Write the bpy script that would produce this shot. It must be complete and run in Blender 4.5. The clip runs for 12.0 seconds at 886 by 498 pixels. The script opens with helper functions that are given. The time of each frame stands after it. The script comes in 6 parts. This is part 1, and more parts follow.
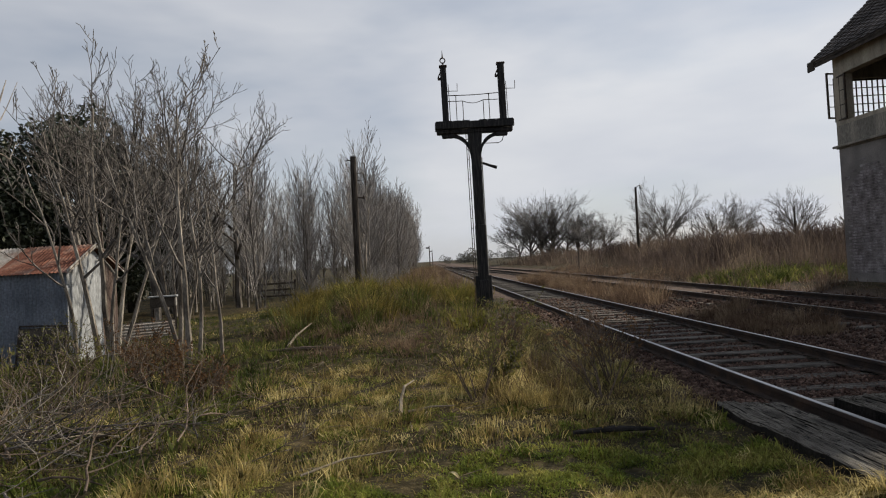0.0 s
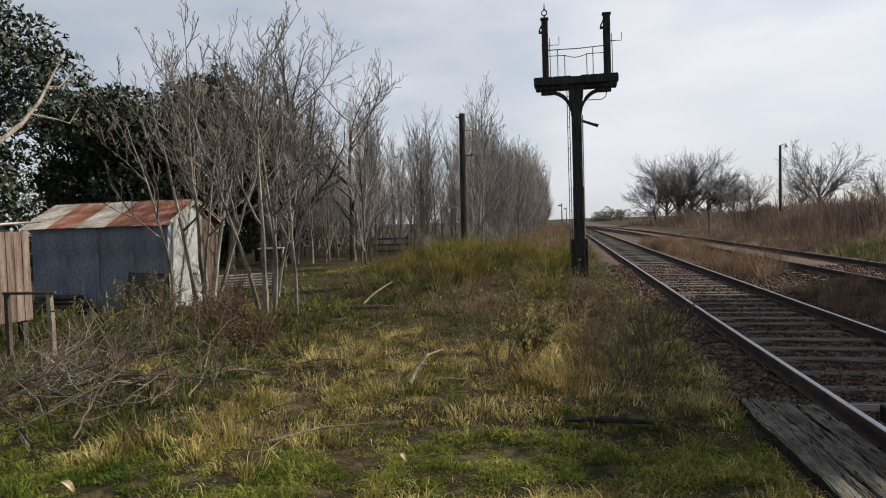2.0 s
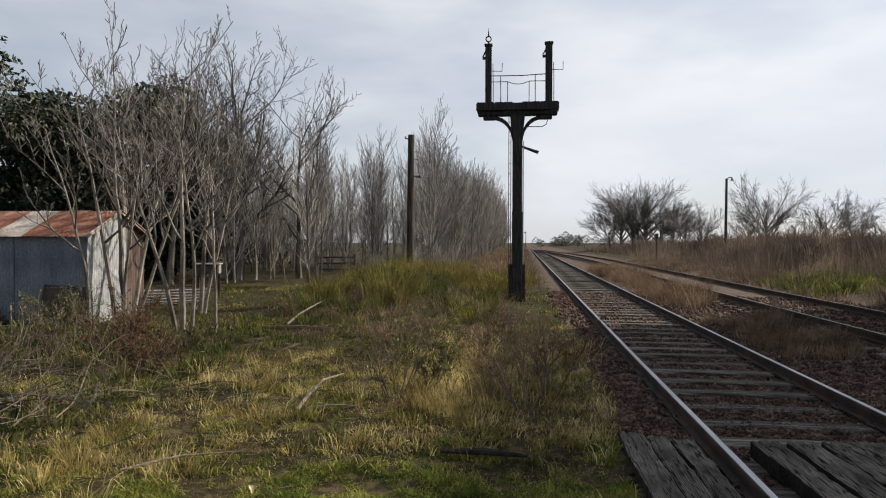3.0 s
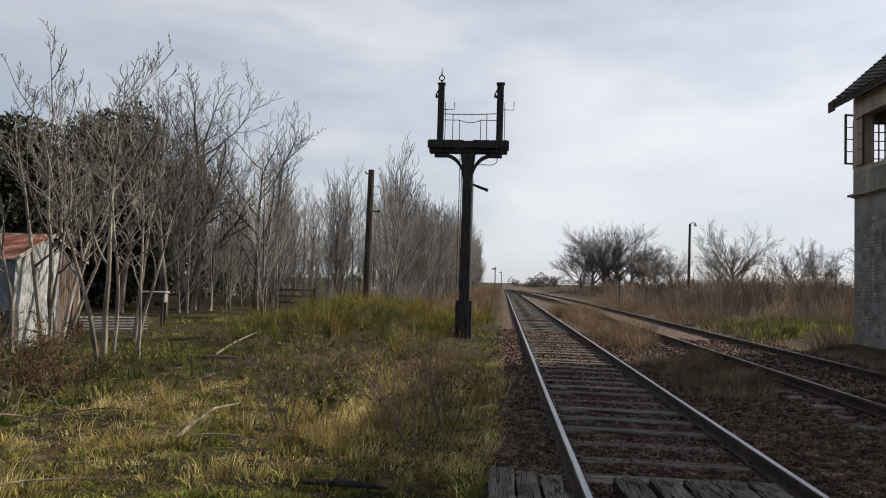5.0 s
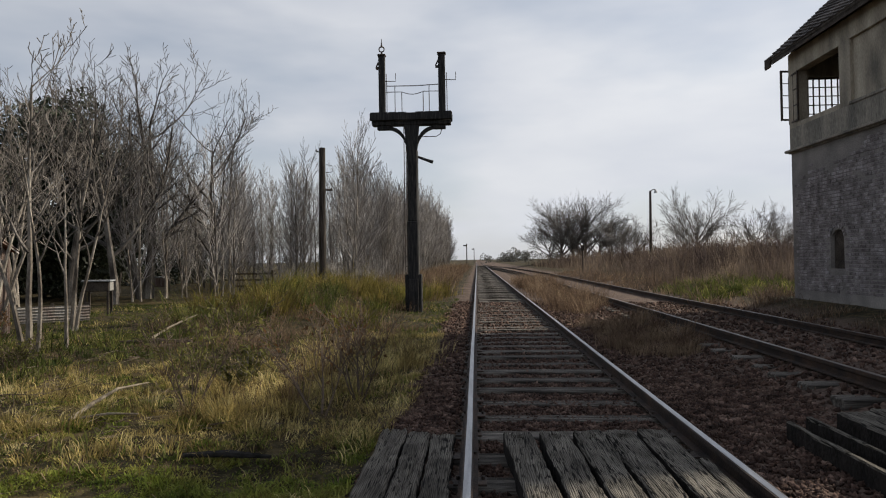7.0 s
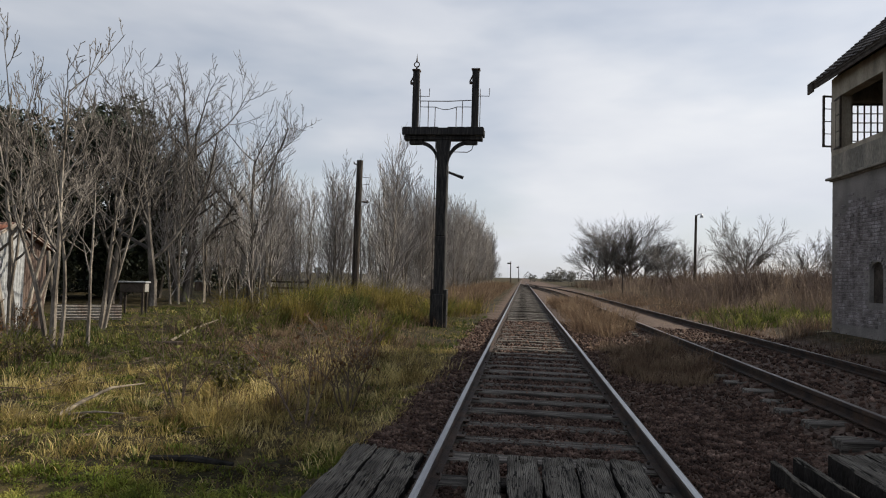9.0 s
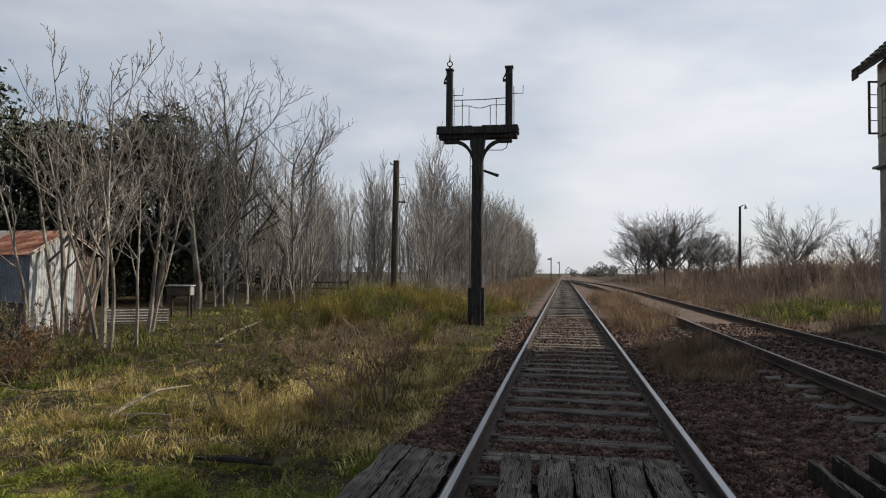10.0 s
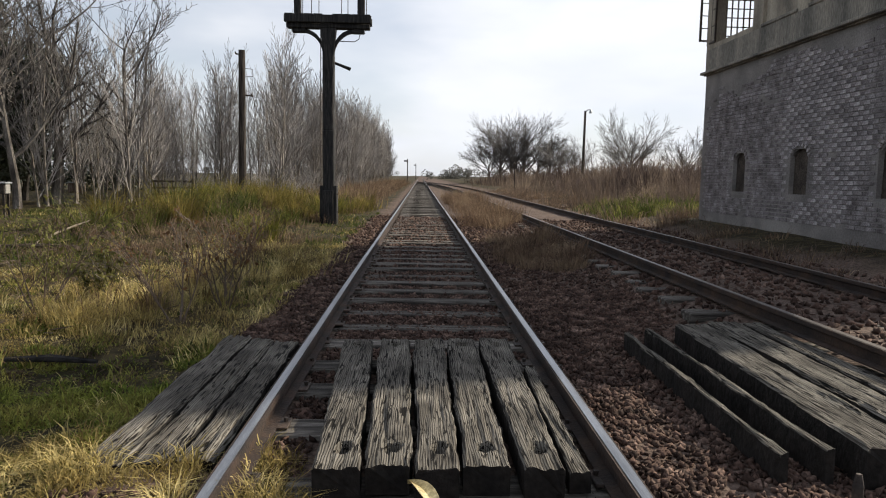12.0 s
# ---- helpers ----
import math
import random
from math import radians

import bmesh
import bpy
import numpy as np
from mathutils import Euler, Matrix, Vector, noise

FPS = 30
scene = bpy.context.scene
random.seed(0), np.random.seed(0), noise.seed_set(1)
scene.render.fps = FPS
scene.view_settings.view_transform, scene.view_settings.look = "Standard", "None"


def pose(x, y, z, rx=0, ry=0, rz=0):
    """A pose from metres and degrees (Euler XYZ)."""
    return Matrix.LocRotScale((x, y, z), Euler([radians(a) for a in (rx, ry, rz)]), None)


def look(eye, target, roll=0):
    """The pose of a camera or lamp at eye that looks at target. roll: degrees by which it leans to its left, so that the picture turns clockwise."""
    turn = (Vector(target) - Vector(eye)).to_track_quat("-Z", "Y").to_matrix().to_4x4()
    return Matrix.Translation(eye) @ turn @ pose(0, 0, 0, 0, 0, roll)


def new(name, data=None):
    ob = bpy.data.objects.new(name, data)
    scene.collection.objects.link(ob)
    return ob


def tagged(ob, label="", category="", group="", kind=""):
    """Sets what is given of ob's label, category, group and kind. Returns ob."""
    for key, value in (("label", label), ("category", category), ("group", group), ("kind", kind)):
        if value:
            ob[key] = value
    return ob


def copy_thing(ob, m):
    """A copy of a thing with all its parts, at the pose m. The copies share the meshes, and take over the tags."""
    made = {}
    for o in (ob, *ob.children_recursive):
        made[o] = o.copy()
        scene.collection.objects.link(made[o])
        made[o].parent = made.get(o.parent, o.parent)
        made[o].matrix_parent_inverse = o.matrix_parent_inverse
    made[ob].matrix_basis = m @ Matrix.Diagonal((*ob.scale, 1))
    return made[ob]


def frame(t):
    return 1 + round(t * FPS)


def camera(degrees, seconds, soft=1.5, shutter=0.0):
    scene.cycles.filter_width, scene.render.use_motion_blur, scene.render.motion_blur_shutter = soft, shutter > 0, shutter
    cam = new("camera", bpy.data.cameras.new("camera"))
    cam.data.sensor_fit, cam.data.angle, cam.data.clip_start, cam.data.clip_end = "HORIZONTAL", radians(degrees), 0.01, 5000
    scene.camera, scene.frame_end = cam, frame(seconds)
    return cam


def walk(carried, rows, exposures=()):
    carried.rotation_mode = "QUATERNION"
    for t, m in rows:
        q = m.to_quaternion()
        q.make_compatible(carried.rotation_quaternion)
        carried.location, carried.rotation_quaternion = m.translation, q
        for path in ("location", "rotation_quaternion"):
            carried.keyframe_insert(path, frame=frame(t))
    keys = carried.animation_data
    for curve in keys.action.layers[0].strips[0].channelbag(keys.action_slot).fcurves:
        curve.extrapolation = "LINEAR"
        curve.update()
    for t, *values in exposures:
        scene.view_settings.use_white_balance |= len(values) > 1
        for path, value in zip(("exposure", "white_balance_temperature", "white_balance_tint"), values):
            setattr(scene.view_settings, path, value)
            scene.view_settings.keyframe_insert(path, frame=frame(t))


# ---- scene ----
cam = camera(65.9, 12.0, soft=1.1)
PATH = [
    (0, (-4.26, -6.494, 1.59), (-4.21, -4.495, 1.624), -3.4),
    (0.5, (-3.969, -6.459, 1.627), (-4.067, -4.464, 1.537), -1.2),
    (1, (-3.75, -6.385, 1.646), (-3.928, -4.393, 1.695), -0.8),
    (1.5, (-3.47, -6.282, 1.668), (-3.663, -4.291, 1.634), -1.9),
    (2, (-3.036, -6.153, 1.671), (-3.385, -4.186, 1.594), -1.8),
    (2.5, (-2.74, -5.949, 1.652), (-2.96, -3.962, 1.598), -1.5),
    (3, (-2.388, -5.938, 1.695), (-2.625, -3.952, 1.676), 0.1),
    (3.5, (-1.967, -5.927, 1.744), (-2.268, -3.949, 1.71), 0.9),
    (5.5, (-1.421, -5.83, 1.571), (-1.423, -3.833, 1.69), 2.5),
    (6, (-1.248, -5.831, 1.517), (-1.063, -3.84, 1.563), 3.1),
    (6.5, (-1.063, -5.674, 1.479), (-1.013, -3.676, 1.564), 2.3),
    (7, (-0.788, -5.634, 1.476), (-0.887, -3.636, 1.508), -0.9),
    (9, (-0.243, -5.505, 1.471), (-0.477, -3.52, 1.549), 1.6),
    (9.5, (-0.189, -5.559, 1.518), (-0.561, -3.594, 1.557), 1.0),
    (10, (-0.149, -5.566, 1.51), (-0.498, -3.598, 1.578), 0.5),
    (10.5, (-0.178, -5.528, 1.49), (-0.511, -3.558, 1.575), 1.2),
    (11, (-0.097, -5.62, 1.502), (-0.197, -3.623, 1.541), -0.2),
    (11.5, (-0.064, -5.56, 1.471), (-0.023, -3.561, 1.421), 0.7),
    (12, (-0.038, -5.457, 1.392), (0.03, -3.469, 1.18), 0.9),
]
walk(cam, [(t, look(eye, target, roll)) for t, eye, target, roll in PATH], [(0, -0.04), (0.5, 0.02), (1.0, 0.17), (1.5, 0.16), (2.0, 0.22), (2.5, 0.31), (3.0, 0.26), (3.5, 0.27), (5.5, 0.22), (6.5, 0.16), (7.0, 0.09), (8.0, 0.13), (9.5, 0.20), (10.5, 0.20), (11.5, 0.20), (12, 0.50)])

# ---- daylight: low winter sun behind thin cloud, ahead and to the right ----
SUN_TO = Vector((0.90 * math.cos(radians(33)), 0.43 * math.cos(radians(33)), math.sin(radians(33)))).normalized()
world = bpy.data.worlds.new("sky")
scene.world = world
world.use_nodes = True
wn, wl = world.node_tree.nodes, world.node_tree.links
wn.clear()
w_out, w_bg, w_sky = wn.new("ShaderNodeOutputWorld"), wn.new("ShaderNodeBackground"), wn.new("ShaderNodeTexSky")
w_sky.sky_type, w_sky.sun_disc = "NISHITA", False
w_sky.sun_elevation, w_sky.sun_rotation = radians(33), radians(64.5)
w_co, w_map, w_n1, w_rmp = wn.new("ShaderNodeTexCoord"), wn.new("ShaderNodeMapping"), wn.new("ShaderNodeTexNoise"), wn.new("ShaderNodeValToRGB")
w_map.inputs["Scale"].default_value = (1.0, 0.8, 3.2)
w_map.inputs["Rotation"].default_value = (0.0, 0.25, 0.5)
w_n1.inputs["Scale"].default_value, w_n1.inputs["Detail"].default_value, w_n1.inputs["Roughness"].default_value = 1.7, 5.0, 0.5
w_rmp.color_ramp.elements[0].position, w_rmp.color_ramp.elements[0].color = 0.36, (0.36, 0.36, 0.36, 1)
w_rmp.color_ramp.elements[1].position, w_rmp.color_ramp.elements[1].color = 0.60, (0.97, 0.97, 0.97, 1)
w_mix = wn.new("ShaderNodeMix")
w_mix.data_type = "RGBA"
w_n2, w_cloud = wn.new("ShaderNodeTexNoise"), wn.new("ShaderNodeValToRGB")
w_n2.inputs["Scale"].default_value, w_n2.inputs["Detail"].default_value = 2.6, 4.0
w_cloud.color_ramp.elements[0].position, w_cloud.color_ramp.elements[0].color = 0.35, (6.1, 6.4, 7.1, 1)
w_cloud.color_ramp.elements[1].position, w_cloud.color_ramp.elements[1].color = 0.68, (7.7, 7.85, 8.2, 1)
wl.new(w_co.outputs["Generated"], w_map.inputs["Vector"])
wl.new(w_map.outputs["Vector"], w_n1.inputs["Vector"])
wl.new(w_map.outputs["Vector"], w_n2.inputs["Vector"])
wl.new(w_n1.outputs["Fac"], w_rmp.inputs["Fac"])
wl.new(w_n2.outputs["Fac"], w_cloud.inputs["Fac"])
w_sep, w_high, w_fac = wn.new("ShaderNodeSeparateXYZ"), wn.new("ShaderNodeMapRange"), wn.new("ShaderNodeMath")
w_high.inputs["From Min"].default_value, w_high.inputs["From Max"].default_value = 0.22, 0.80
w_high.inputs["To Min"].default_value, w_high.inputs["To Max"].default_value = 1.0, 0.60
w_fac.operation = "MULTIPLY"
wl.new(w_co.outputs["Generated"], w_sep.inputs["Vector"])
wl.new(w_sep.outputs["Z"], w_high.inputs["Value"])
wl.new(w_rmp.outputs["Color"], w_fac.inputs[0])
wl.new(w_high.outputs["Result"], w_fac.inputs[1])
wl.new(w_fac.outputs["Value"], w_mix.inputs["Factor"])
w_dot, w_near, w_glow = wn.new("ShaderNodeVectorMath"), wn.new("ShaderNodeMapRange"), wn.new("ShaderNodeVectorMath")
w_dot.operation, w_glow.operation = "DOT_PRODUCT", "SCALE"
w_dot.inputs[1].default_value = SUN_TO
w_near.inputs["From Min"].default_value, w_near.inputs["From Max"].default_value = -0.3, 0.9
w_near.inputs["To Min"].default_value, w_near.inputs["To Max"].default_value = 0.92, 1.22
wl.new(w_co.outputs["Generated"], w_dot.inputs[0])
wl.new(w_dot.outputs["Value"], w_near.inputs["Value"])
wl.new(w_cloud.outputs["Color"], w_glow.inputs[0])
wl.new(w_near.outputs["Result"], w_glow.inputs["Scale"])
wl.new(w_sky.outputs["Color"], w_mix.inputs["A"])
wl.new(w_glow.outputs["Vector"], w_mix.inputs["B"])
wl.new(w_mix.outputs["Result"], w_bg.inputs["Color"])
w_bg.inputs["Strength"].default_value = 0.085
wl.new(w_bg.outputs["Background"], w_out.inputs["Surface"])
sun_data = bpy.data.lights.new("sun", "SUN")
sun_data.energy, sun_data.angle, sun_data.color = 4.6, radians(1.2), (1.0, 0.91, 0.76)
sun = new("sun", sun_data)
sun.matrix_world = look(SUN_TO * 80, (0, 0, 0))

# ---- materials ----


def mat(name, cols, scale=4.0, rough=0.85, bump=0.3, bscale=40.0, metal=0.0, rnd=0.0, island=False, stretch=(1, 1, 1), fine=0.35, detail=5.0, trans=0.0):
    """A weathered surface: a broad colour ramp, a finer mottling, relief, and a shift from piece to piece."""
    m = bpy.data.materials.new(name)
    m.use_nodes = True
    nd, ln = m.node_tree.nodes, m.node_tree.links
    bs = nd["Principled BSDF"]
    tc, mp = nd.new("ShaderNodeTexCoord"), nd.new("ShaderNodeMapping")
    mp.inputs["Scale"].default_value = stretch
    n1, n2 = nd.new("ShaderNodeTexNoise"), nd.new("ShaderNodeTexNoise")
    n1.inputs["Scale"].default_value, n1.inputs["Detail"].default_value = scale, detail
    n2.inputs["Scale"].default_value, n2.inputs["Detail"].default_value = bscale, 4.0
    ln.new(tc.outputs["Object"], mp.inputs["Vector"])
    ln.new(mp.outputs["Vector"], n1.inputs["Vector"])
    ln.new(mp.outputs["Vector"], n2.inputs["Vector"])
    rp = nd.new("ShaderNodeValToRGB")
    el = rp.color_ramp.elements
    lo, hi = 0.32, 0.68
    for i, c in enumerate(cols):
        p = lo + (hi - lo) * i / max(1, len(cols) - 1)
        if i < 2:
            e = el[i]
            e.position = p
        else:
            e = el.new(p)
        e.color = (*c, 1)
    ln.new(n1.outputs["Fac"], rp.inputs["Fac"])
    hs = nd.new("ShaderNodeHueSaturation")
    ln.new(rp.outputs["Color"], hs.inputs["Color"])
    v = nd.new("ShaderNodeMapRange")
    v.inputs["From Min"].default_value, v.inputs["From Max"].default_value = 0.3, 0.7
    v.inputs["To Min"].default_value, v.inputs["To Max"].default_value = 1 - fine, 1 + fine
    ln.new(n2.outputs["Fac"], v.inputs["Value"])
    last = v.outputs["Result"]
    if rnd or island:
        src = nd.new("ShaderNodeNewGeometry").outputs["Random Per Island"] if island else nd.new("ShaderNodeObjectInfo").outputs["Random"]
        r = nd.new("ShaderNodeMapRange")
        r.inputs["To Min"].default_value, r.inputs["To Max"].default_value = 1 - (rnd or 0.3), 1 + (rnd or 0.3)
        ln.new(src, r.inputs["Value"])
        mu = nd.new("ShaderNodeMath")
        mu.operation = "MULTIPLY"
        ln.new(last, mu.inputs[0])
        ln.new(r.outputs["Result"], mu.inputs[1])
        last = mu.outputs["Value"]
    ln.new(last, hs.inputs["Value"])
    ln.new(hs.outputs["Color"], bs.inputs["Base Color"])
    bs.inputs["Roughness"].default_value, bs.inputs["Metallic"].default_value = rough, metal
    if not metal and rough > 0.65:
        bs.inputs["Specular IOR Level"].default_value = 0.16
    if bump:
        b = nd.new("ShaderNodeBump")
        b.inputs["Strength"].default_value, b.inputs["Distance"].default_value = bump, 0.02
        ln.new(n2.outputs["Fac"], b.inputs["Height"])
        ln.new(b.outputs["Normal"], bs.inputs["Normal"])
    if trans:
        tr, mx = nd.new("ShaderNodeBsdfTranslucent"), nd.new("ShaderNodeMixShader")
        mx.inputs["Fac"].default_value = trans
        bs.inputs["Specular IOR Level"].default_value = 0.15
        ln.new(hs.outputs["Color"], tr.inputs["Color"])
        ln.new(bs.outputs["BSDF"], mx.inputs[1])
        ln.new(tr.outputs["BSDF"], mx.inputs[2])
        ln.new(mx.outputs["Shader"], nd["Material Output"].inputs["Surface"])
    return m


M_BARK = mat("pale_bark", [(0.070, 0.058, 0.047), (0.21, 0.182, 0.15), (0.36, 0.324, 0.275)], 3.0, 0.9, 0.5, 30, stretch=(1, 1, 0.4))
M_BARK_DARK = mat("dark_bark", [(0.050, 0.043, 0.037), (0.13, 0.113, 0.096), (0.23, 0.205, 0.175)], 3.0, 0.9, 0.5, 30, stretch=(1, 1, 0.4))
M_TWIG = mat("twig_bark", [(0.036, 0.031, 0.027), (0.205, 0.184, 0.163)], 2.5, 0.9, 0, 20, rnd=0.25)
M_TWIG_DARK = mat("dark_twig_bark", [(0.036, 0.032, 0.029), (0.155, 0.141, 0.128)], 2.5, 0.9, 0, 20, rnd=0.25)
M_TWIG_GROVE = mat("grove_twig_bark", [(0.15, 0.136, 0.124), (0.35, 0.324, 0.302)], 1.5, 0.9, 0, 20, rnd=0.25)
M_TWIG_FAR = mat("far_twig_bark", [(0.105, 0.094, 0.085), (0.23, 0.21, 0.195)], 0.5, 0.9, 0, 20, rnd=0.2)
M_LEAF_DARK = mat("dark_evergreen_leaf", [(0.010, 0.017, 0.010), (0.030, 0.040, 0.018), (0.055, 0.056, 0.026)], 0.5, 0.6, 0, 10, island=True, rnd=0.45)
M_LEAF_OLIVE = mat("olive_leaf", [(0.09, 0.10, 0.03), (0.19, 0.17, 0.055)], 0.8, 0.7, 0, 10, island=True, rnd=0.4, trans=0.42)
M_LEAF_RED = mat("withered_leaf", [(0.09, 0.05, 0.025), (0.18, 0.10, 0.045)], 0.8, 0.8, 0, 10, island=True, rnd=0.4, trans=0.42)
M_GRASS_GREEN = mat("green_grass", [(0.066, 0.104, 0.016), (0.175, 0.205, 0.036), (0.37, 0.34, 0.095)], 1.7, 0.75, 0, 10, island=True, rnd=0.55, trans=0.42)
M_GRASS_DRY = mat("straw_grass", [(0.125, 0.086, 0.032), (0.39, 0.305, 0.115), (0.68, 0.57, 0.275)], 2.6, 0.8, 0, 10, island=True, rnd=0.5, trans=0.42)
M_GRASS_OLIVE = mat("olive_grass", [(0.070, 0.062, 0.018), (0.165, 0.134, 0.036), (0.30, 0.235, 0.078)], 1.7, 0.8, 0, 10, island=True, rnd=0.4, trans=0.42)
M_GRASS_TUSS = mat("tussock_grass", [(0.028, 0.042, 0.011), (0.082, 0.098, 0.025), (0.23, 0.215, 0.065)], 2.2, 0.75, 0, 10, island=True, rnd=0.5, trans=0.42)
# darker copy of the green grass, with the shade of the trees in its colour
M_GRASS_SHADED = mat("tree_shaded_grass", [(0.026, 0.044, 0.010), (0.070, 0.090, 0.020), (0.17, 0.165, 0.048)], 1.7, 0.8, 0, 10, island=True, rnd=0.5, trans=0.35)
M_GRASS_YELLOW = mat("yellow_green_grass", [(0.060, 0.064, 0.014), (0.16, 0.15, 0.032), (0.36, 0.30, 0.085)], 2.2, 0.75, 0, 10, island=True, rnd=0.45, trans=0.42)
M_THATCH = mat("leaf_litter", [(0.030, 0.020, 0.012), (0.085, 0.058, 0.034), (0.22, 0.165, 0.095)], 3.0, 0.9, 0, 10, island=True, rnd=0.6, trans=0.2)
M_WEED = mat("brown_weed", [(0.080, 0.052, 0.037), (0.175, 0.120, 0.080), (0.32, 0.24, 0.16)], 1.7, 0.85, 0, 10, island=True, rnd=0.35, trans=0.42)
M_WEED_GREY = mat("grey_brush", [(0.056, 0.043, 0.036), (0.135, 0.102, 0.082), (0.26, 0.200, 0.145)], 0.3, 0.85, 0, 10, island=True, rnd=0.35, trans=0.42)
# leaf colour lightened and greyed to carry the distance haze
M_WOODS_HAZED = mat("hazed_woods", [(0.10, 0.098, 0.085), (0.16, 0.150, 0.128)], 0.05, 0.9, 0, 10, island=True, rnd=0.25)
M_BUSH = mat("brown_bush_twig", [(0.072, 0.050, 0.042), (0.165, 0.122, 0.102)], 1.5, 0.9, 0, 20, rnd=0.3)
M_STONE = mat("ballast_stone", [(0.034, 0.021, 0.016), (0.076, 0.046, 0.035), (0.16, 0.108, 0.084)], 6.0, 0.9, 0.4, 60, island=True, rnd=0.6)
M_SLEEPER = mat("weathered_sleeper", [(0.030, 0.026, 0.022), (0.10, 0.089, 0.077), (0.25, 0.227, 0.196)], 5.0, 0.9, 0.8, 30, rnd=0.3, stretch=(0.35, 4, 4))
# near-black plank sides and ends: their shade is put into the colour
M_PLANK_SHADE = mat("shaded_timber_side", [(0.010, 0.009, 0.008), (0.026, 0.022, 0.019)], 5.0, 0.9, 0.6, 30)
M_RENDER = mat("flaking_grey_render", [(0.13, 0.12, 0.115), (0.205, 0.19, 0.18), (0.30, 0.28, 0.26)], 0.9, 0.95, 0.4, 30, fine=0.18)
M_RAIL_TOP = mat("polished_rail_steel", [(0.20, 0.205, 0.215), (0.36, 0.365, 0.38)], 4.0, 0.36, 0.05, 60, metal=0.9, stretch=(8, 0.5, 1), fine=0.2)
M_RAIL_DULL = mat("dull_worn_rail_steel", [(0.09, 0.075, 0.065), (0.20, 0.18, 0.165)], 4.0, 0.5, 0.05, 60, metal=0.6, stretch=(8, 0.5, 1), fine=0.3)
M_RAIL = mat("rusty_rail", [(0.016, 0.011, 0.009), (0.034, 0.021, 0.015), (0.060, 0.034, 0.021)], 5.0, 0.85, 0.3, 60, metal=0.15)
M_SIGNAL = mat("dark_painted_timber", [(0.014, 0.014, 0.015), (0.030, 0.029, 0.029), (0.058, 0.054, 0.050)], 5.0, 0.8, 0.5, 40, stretch=(4, 4, 0.5))
M_IRON = mat("dark_rusted_iron", [(0.025, 0.022, 0.020), (0.06, 0.045, 0.036), (0.10, 0.065, 0.045)], 8.0, 0.75, 0.3, 60, metal=0.3)
M_POLE = mat("old_pole_timber", [(0.020, 0.017, 0.015), (0.050, 0.041, 0.034), (0.09, 0.075, 0.062)], 4.0, 0.9, 0.5, 30, stretch=(5, 5, 0.4))
M_BRICK = mat("sooty_brick", [(0.15, 0.131, 0.131), (0.27, 0.243, 0.243), (0.44, 0.41, 0.412)], 4.2, 0.92, 0.6, 45, rnd=0.34)
M_PLASTER = mat("stained_cream_plaster", [(0.15, 0.137, 0.116), (0.33, 0.292, 0.232), (0.46, 0.41, 0.325)], 1.3, 0.9, 0.35, 30, fine=0.2, stretch=(1.4, 1.4, 0.5))
M_PLASTER_DK = mat("mouldy_plaster", [(0.13, 0.122, 0.108), (0.225, 0.208, 0.178), (0.32, 0.29, 0.24)], 1.2, 0.9, 0.4, 25, stretch=(1.6, 1.6, 0.4))
M_TILE = mat("grey_brown_roof_tile", [(0.055, 0.048, 0.045), (0.085, 0.074, 0.068), (0.125, 0.108, 0.098)], 2.0, 0.85, 0.5, 30, rnd=0.3)
M_WOOD_DK = mat("dark_old_wood", [(0.04, 0.033, 0.028), (0.09, 0.075, 0.062)], 4.0, 0.9, 0.5, 30)
M_ZINC = mat("dull_zinc_sheet", [(0.15, 0.155, 0.16), (0.29, 0.30, 0.305), (0.42, 0.43, 0.43)], 1.2, 0.55, 0.15, 20, metal=0.25, rnd=0.12, stretch=(1, 1, 0.5))
M_ZINC_BLUE = mat("blue_grey_zinc_sheet", [(0.085, 0.10, 0.125), (0.15, 0.17, 0.205), (0.21, 0.235, 0.275)], 1.2, 0.6, 0.15, 20, metal=0.2, rnd=0.12)
M_ZINC_PALE = mat("pale_zinc_sheet", [(0.24, 0.25, 0.26), (0.40, 0.41, 0.415), (0.54, 0.55, 0.55)], 1.6, 0.65, 0.15, 20, metal=0.1, rnd=0.1, stretch=(1, 1, 0.4))
M_RUST_SHEET = mat("rusted_roof_sheet", [(0.11, 0.045, 0.032), (0.20, 0.085, 0.056), (0.31, 0.21, 0.165)], 2.0, 0.8, 0.2, 25, rnd=0.2)
M_SHEET_PALE = mat("pale_streaked_roof_sheet", [(0.20, 0.12, 0.09), (0.36, 0.325, 0.285), (0.48, 0.455, 0.415)], 1.6, 0.7, 0.2, 25, rnd=0.15)
M_SHED_WOOD = mat("red_brown_shed_board", [(0.09, 0.06, 0.05), (0.17, 0.125, 0.105), (0.24, 0.19, 0.16)], 3.0, 0.9, 0.4, 30, rnd=0.2, stretch=(5, 5, 0.4))
M_STICK = mat("bleached_branch", [(0.15, 0.12, 0.088), (0.28, 0.24, 0.18)], 6.0, 0.85, 0.4, 40)
M_DEADWOOD = mat("dead_brushwood", [(0.075, 0.055, 0.042), (0.17, 0.13, 0.10)], 3.0, 0.9, 0.2, 40, rnd=0.3)
M_BLACKLOG = mat("charred_timber", [(0.012, 0.011, 0.010), (0.035, 0.032, 0.030)], 8.0, 0.9, 0.7, 30)
M_HUSK = mat("dry_husk", [(0.34, 0.26, 0.11), (0.52, 0.44, 0.25)], 12.0, 0.7, 0.2, 60)
M_CONCRETE = mat("concrete_post", [(0.20, 0.19, 0.175), (0.33, 0.315, 0.29)], 4.0, 0.9, 0.4, 40)


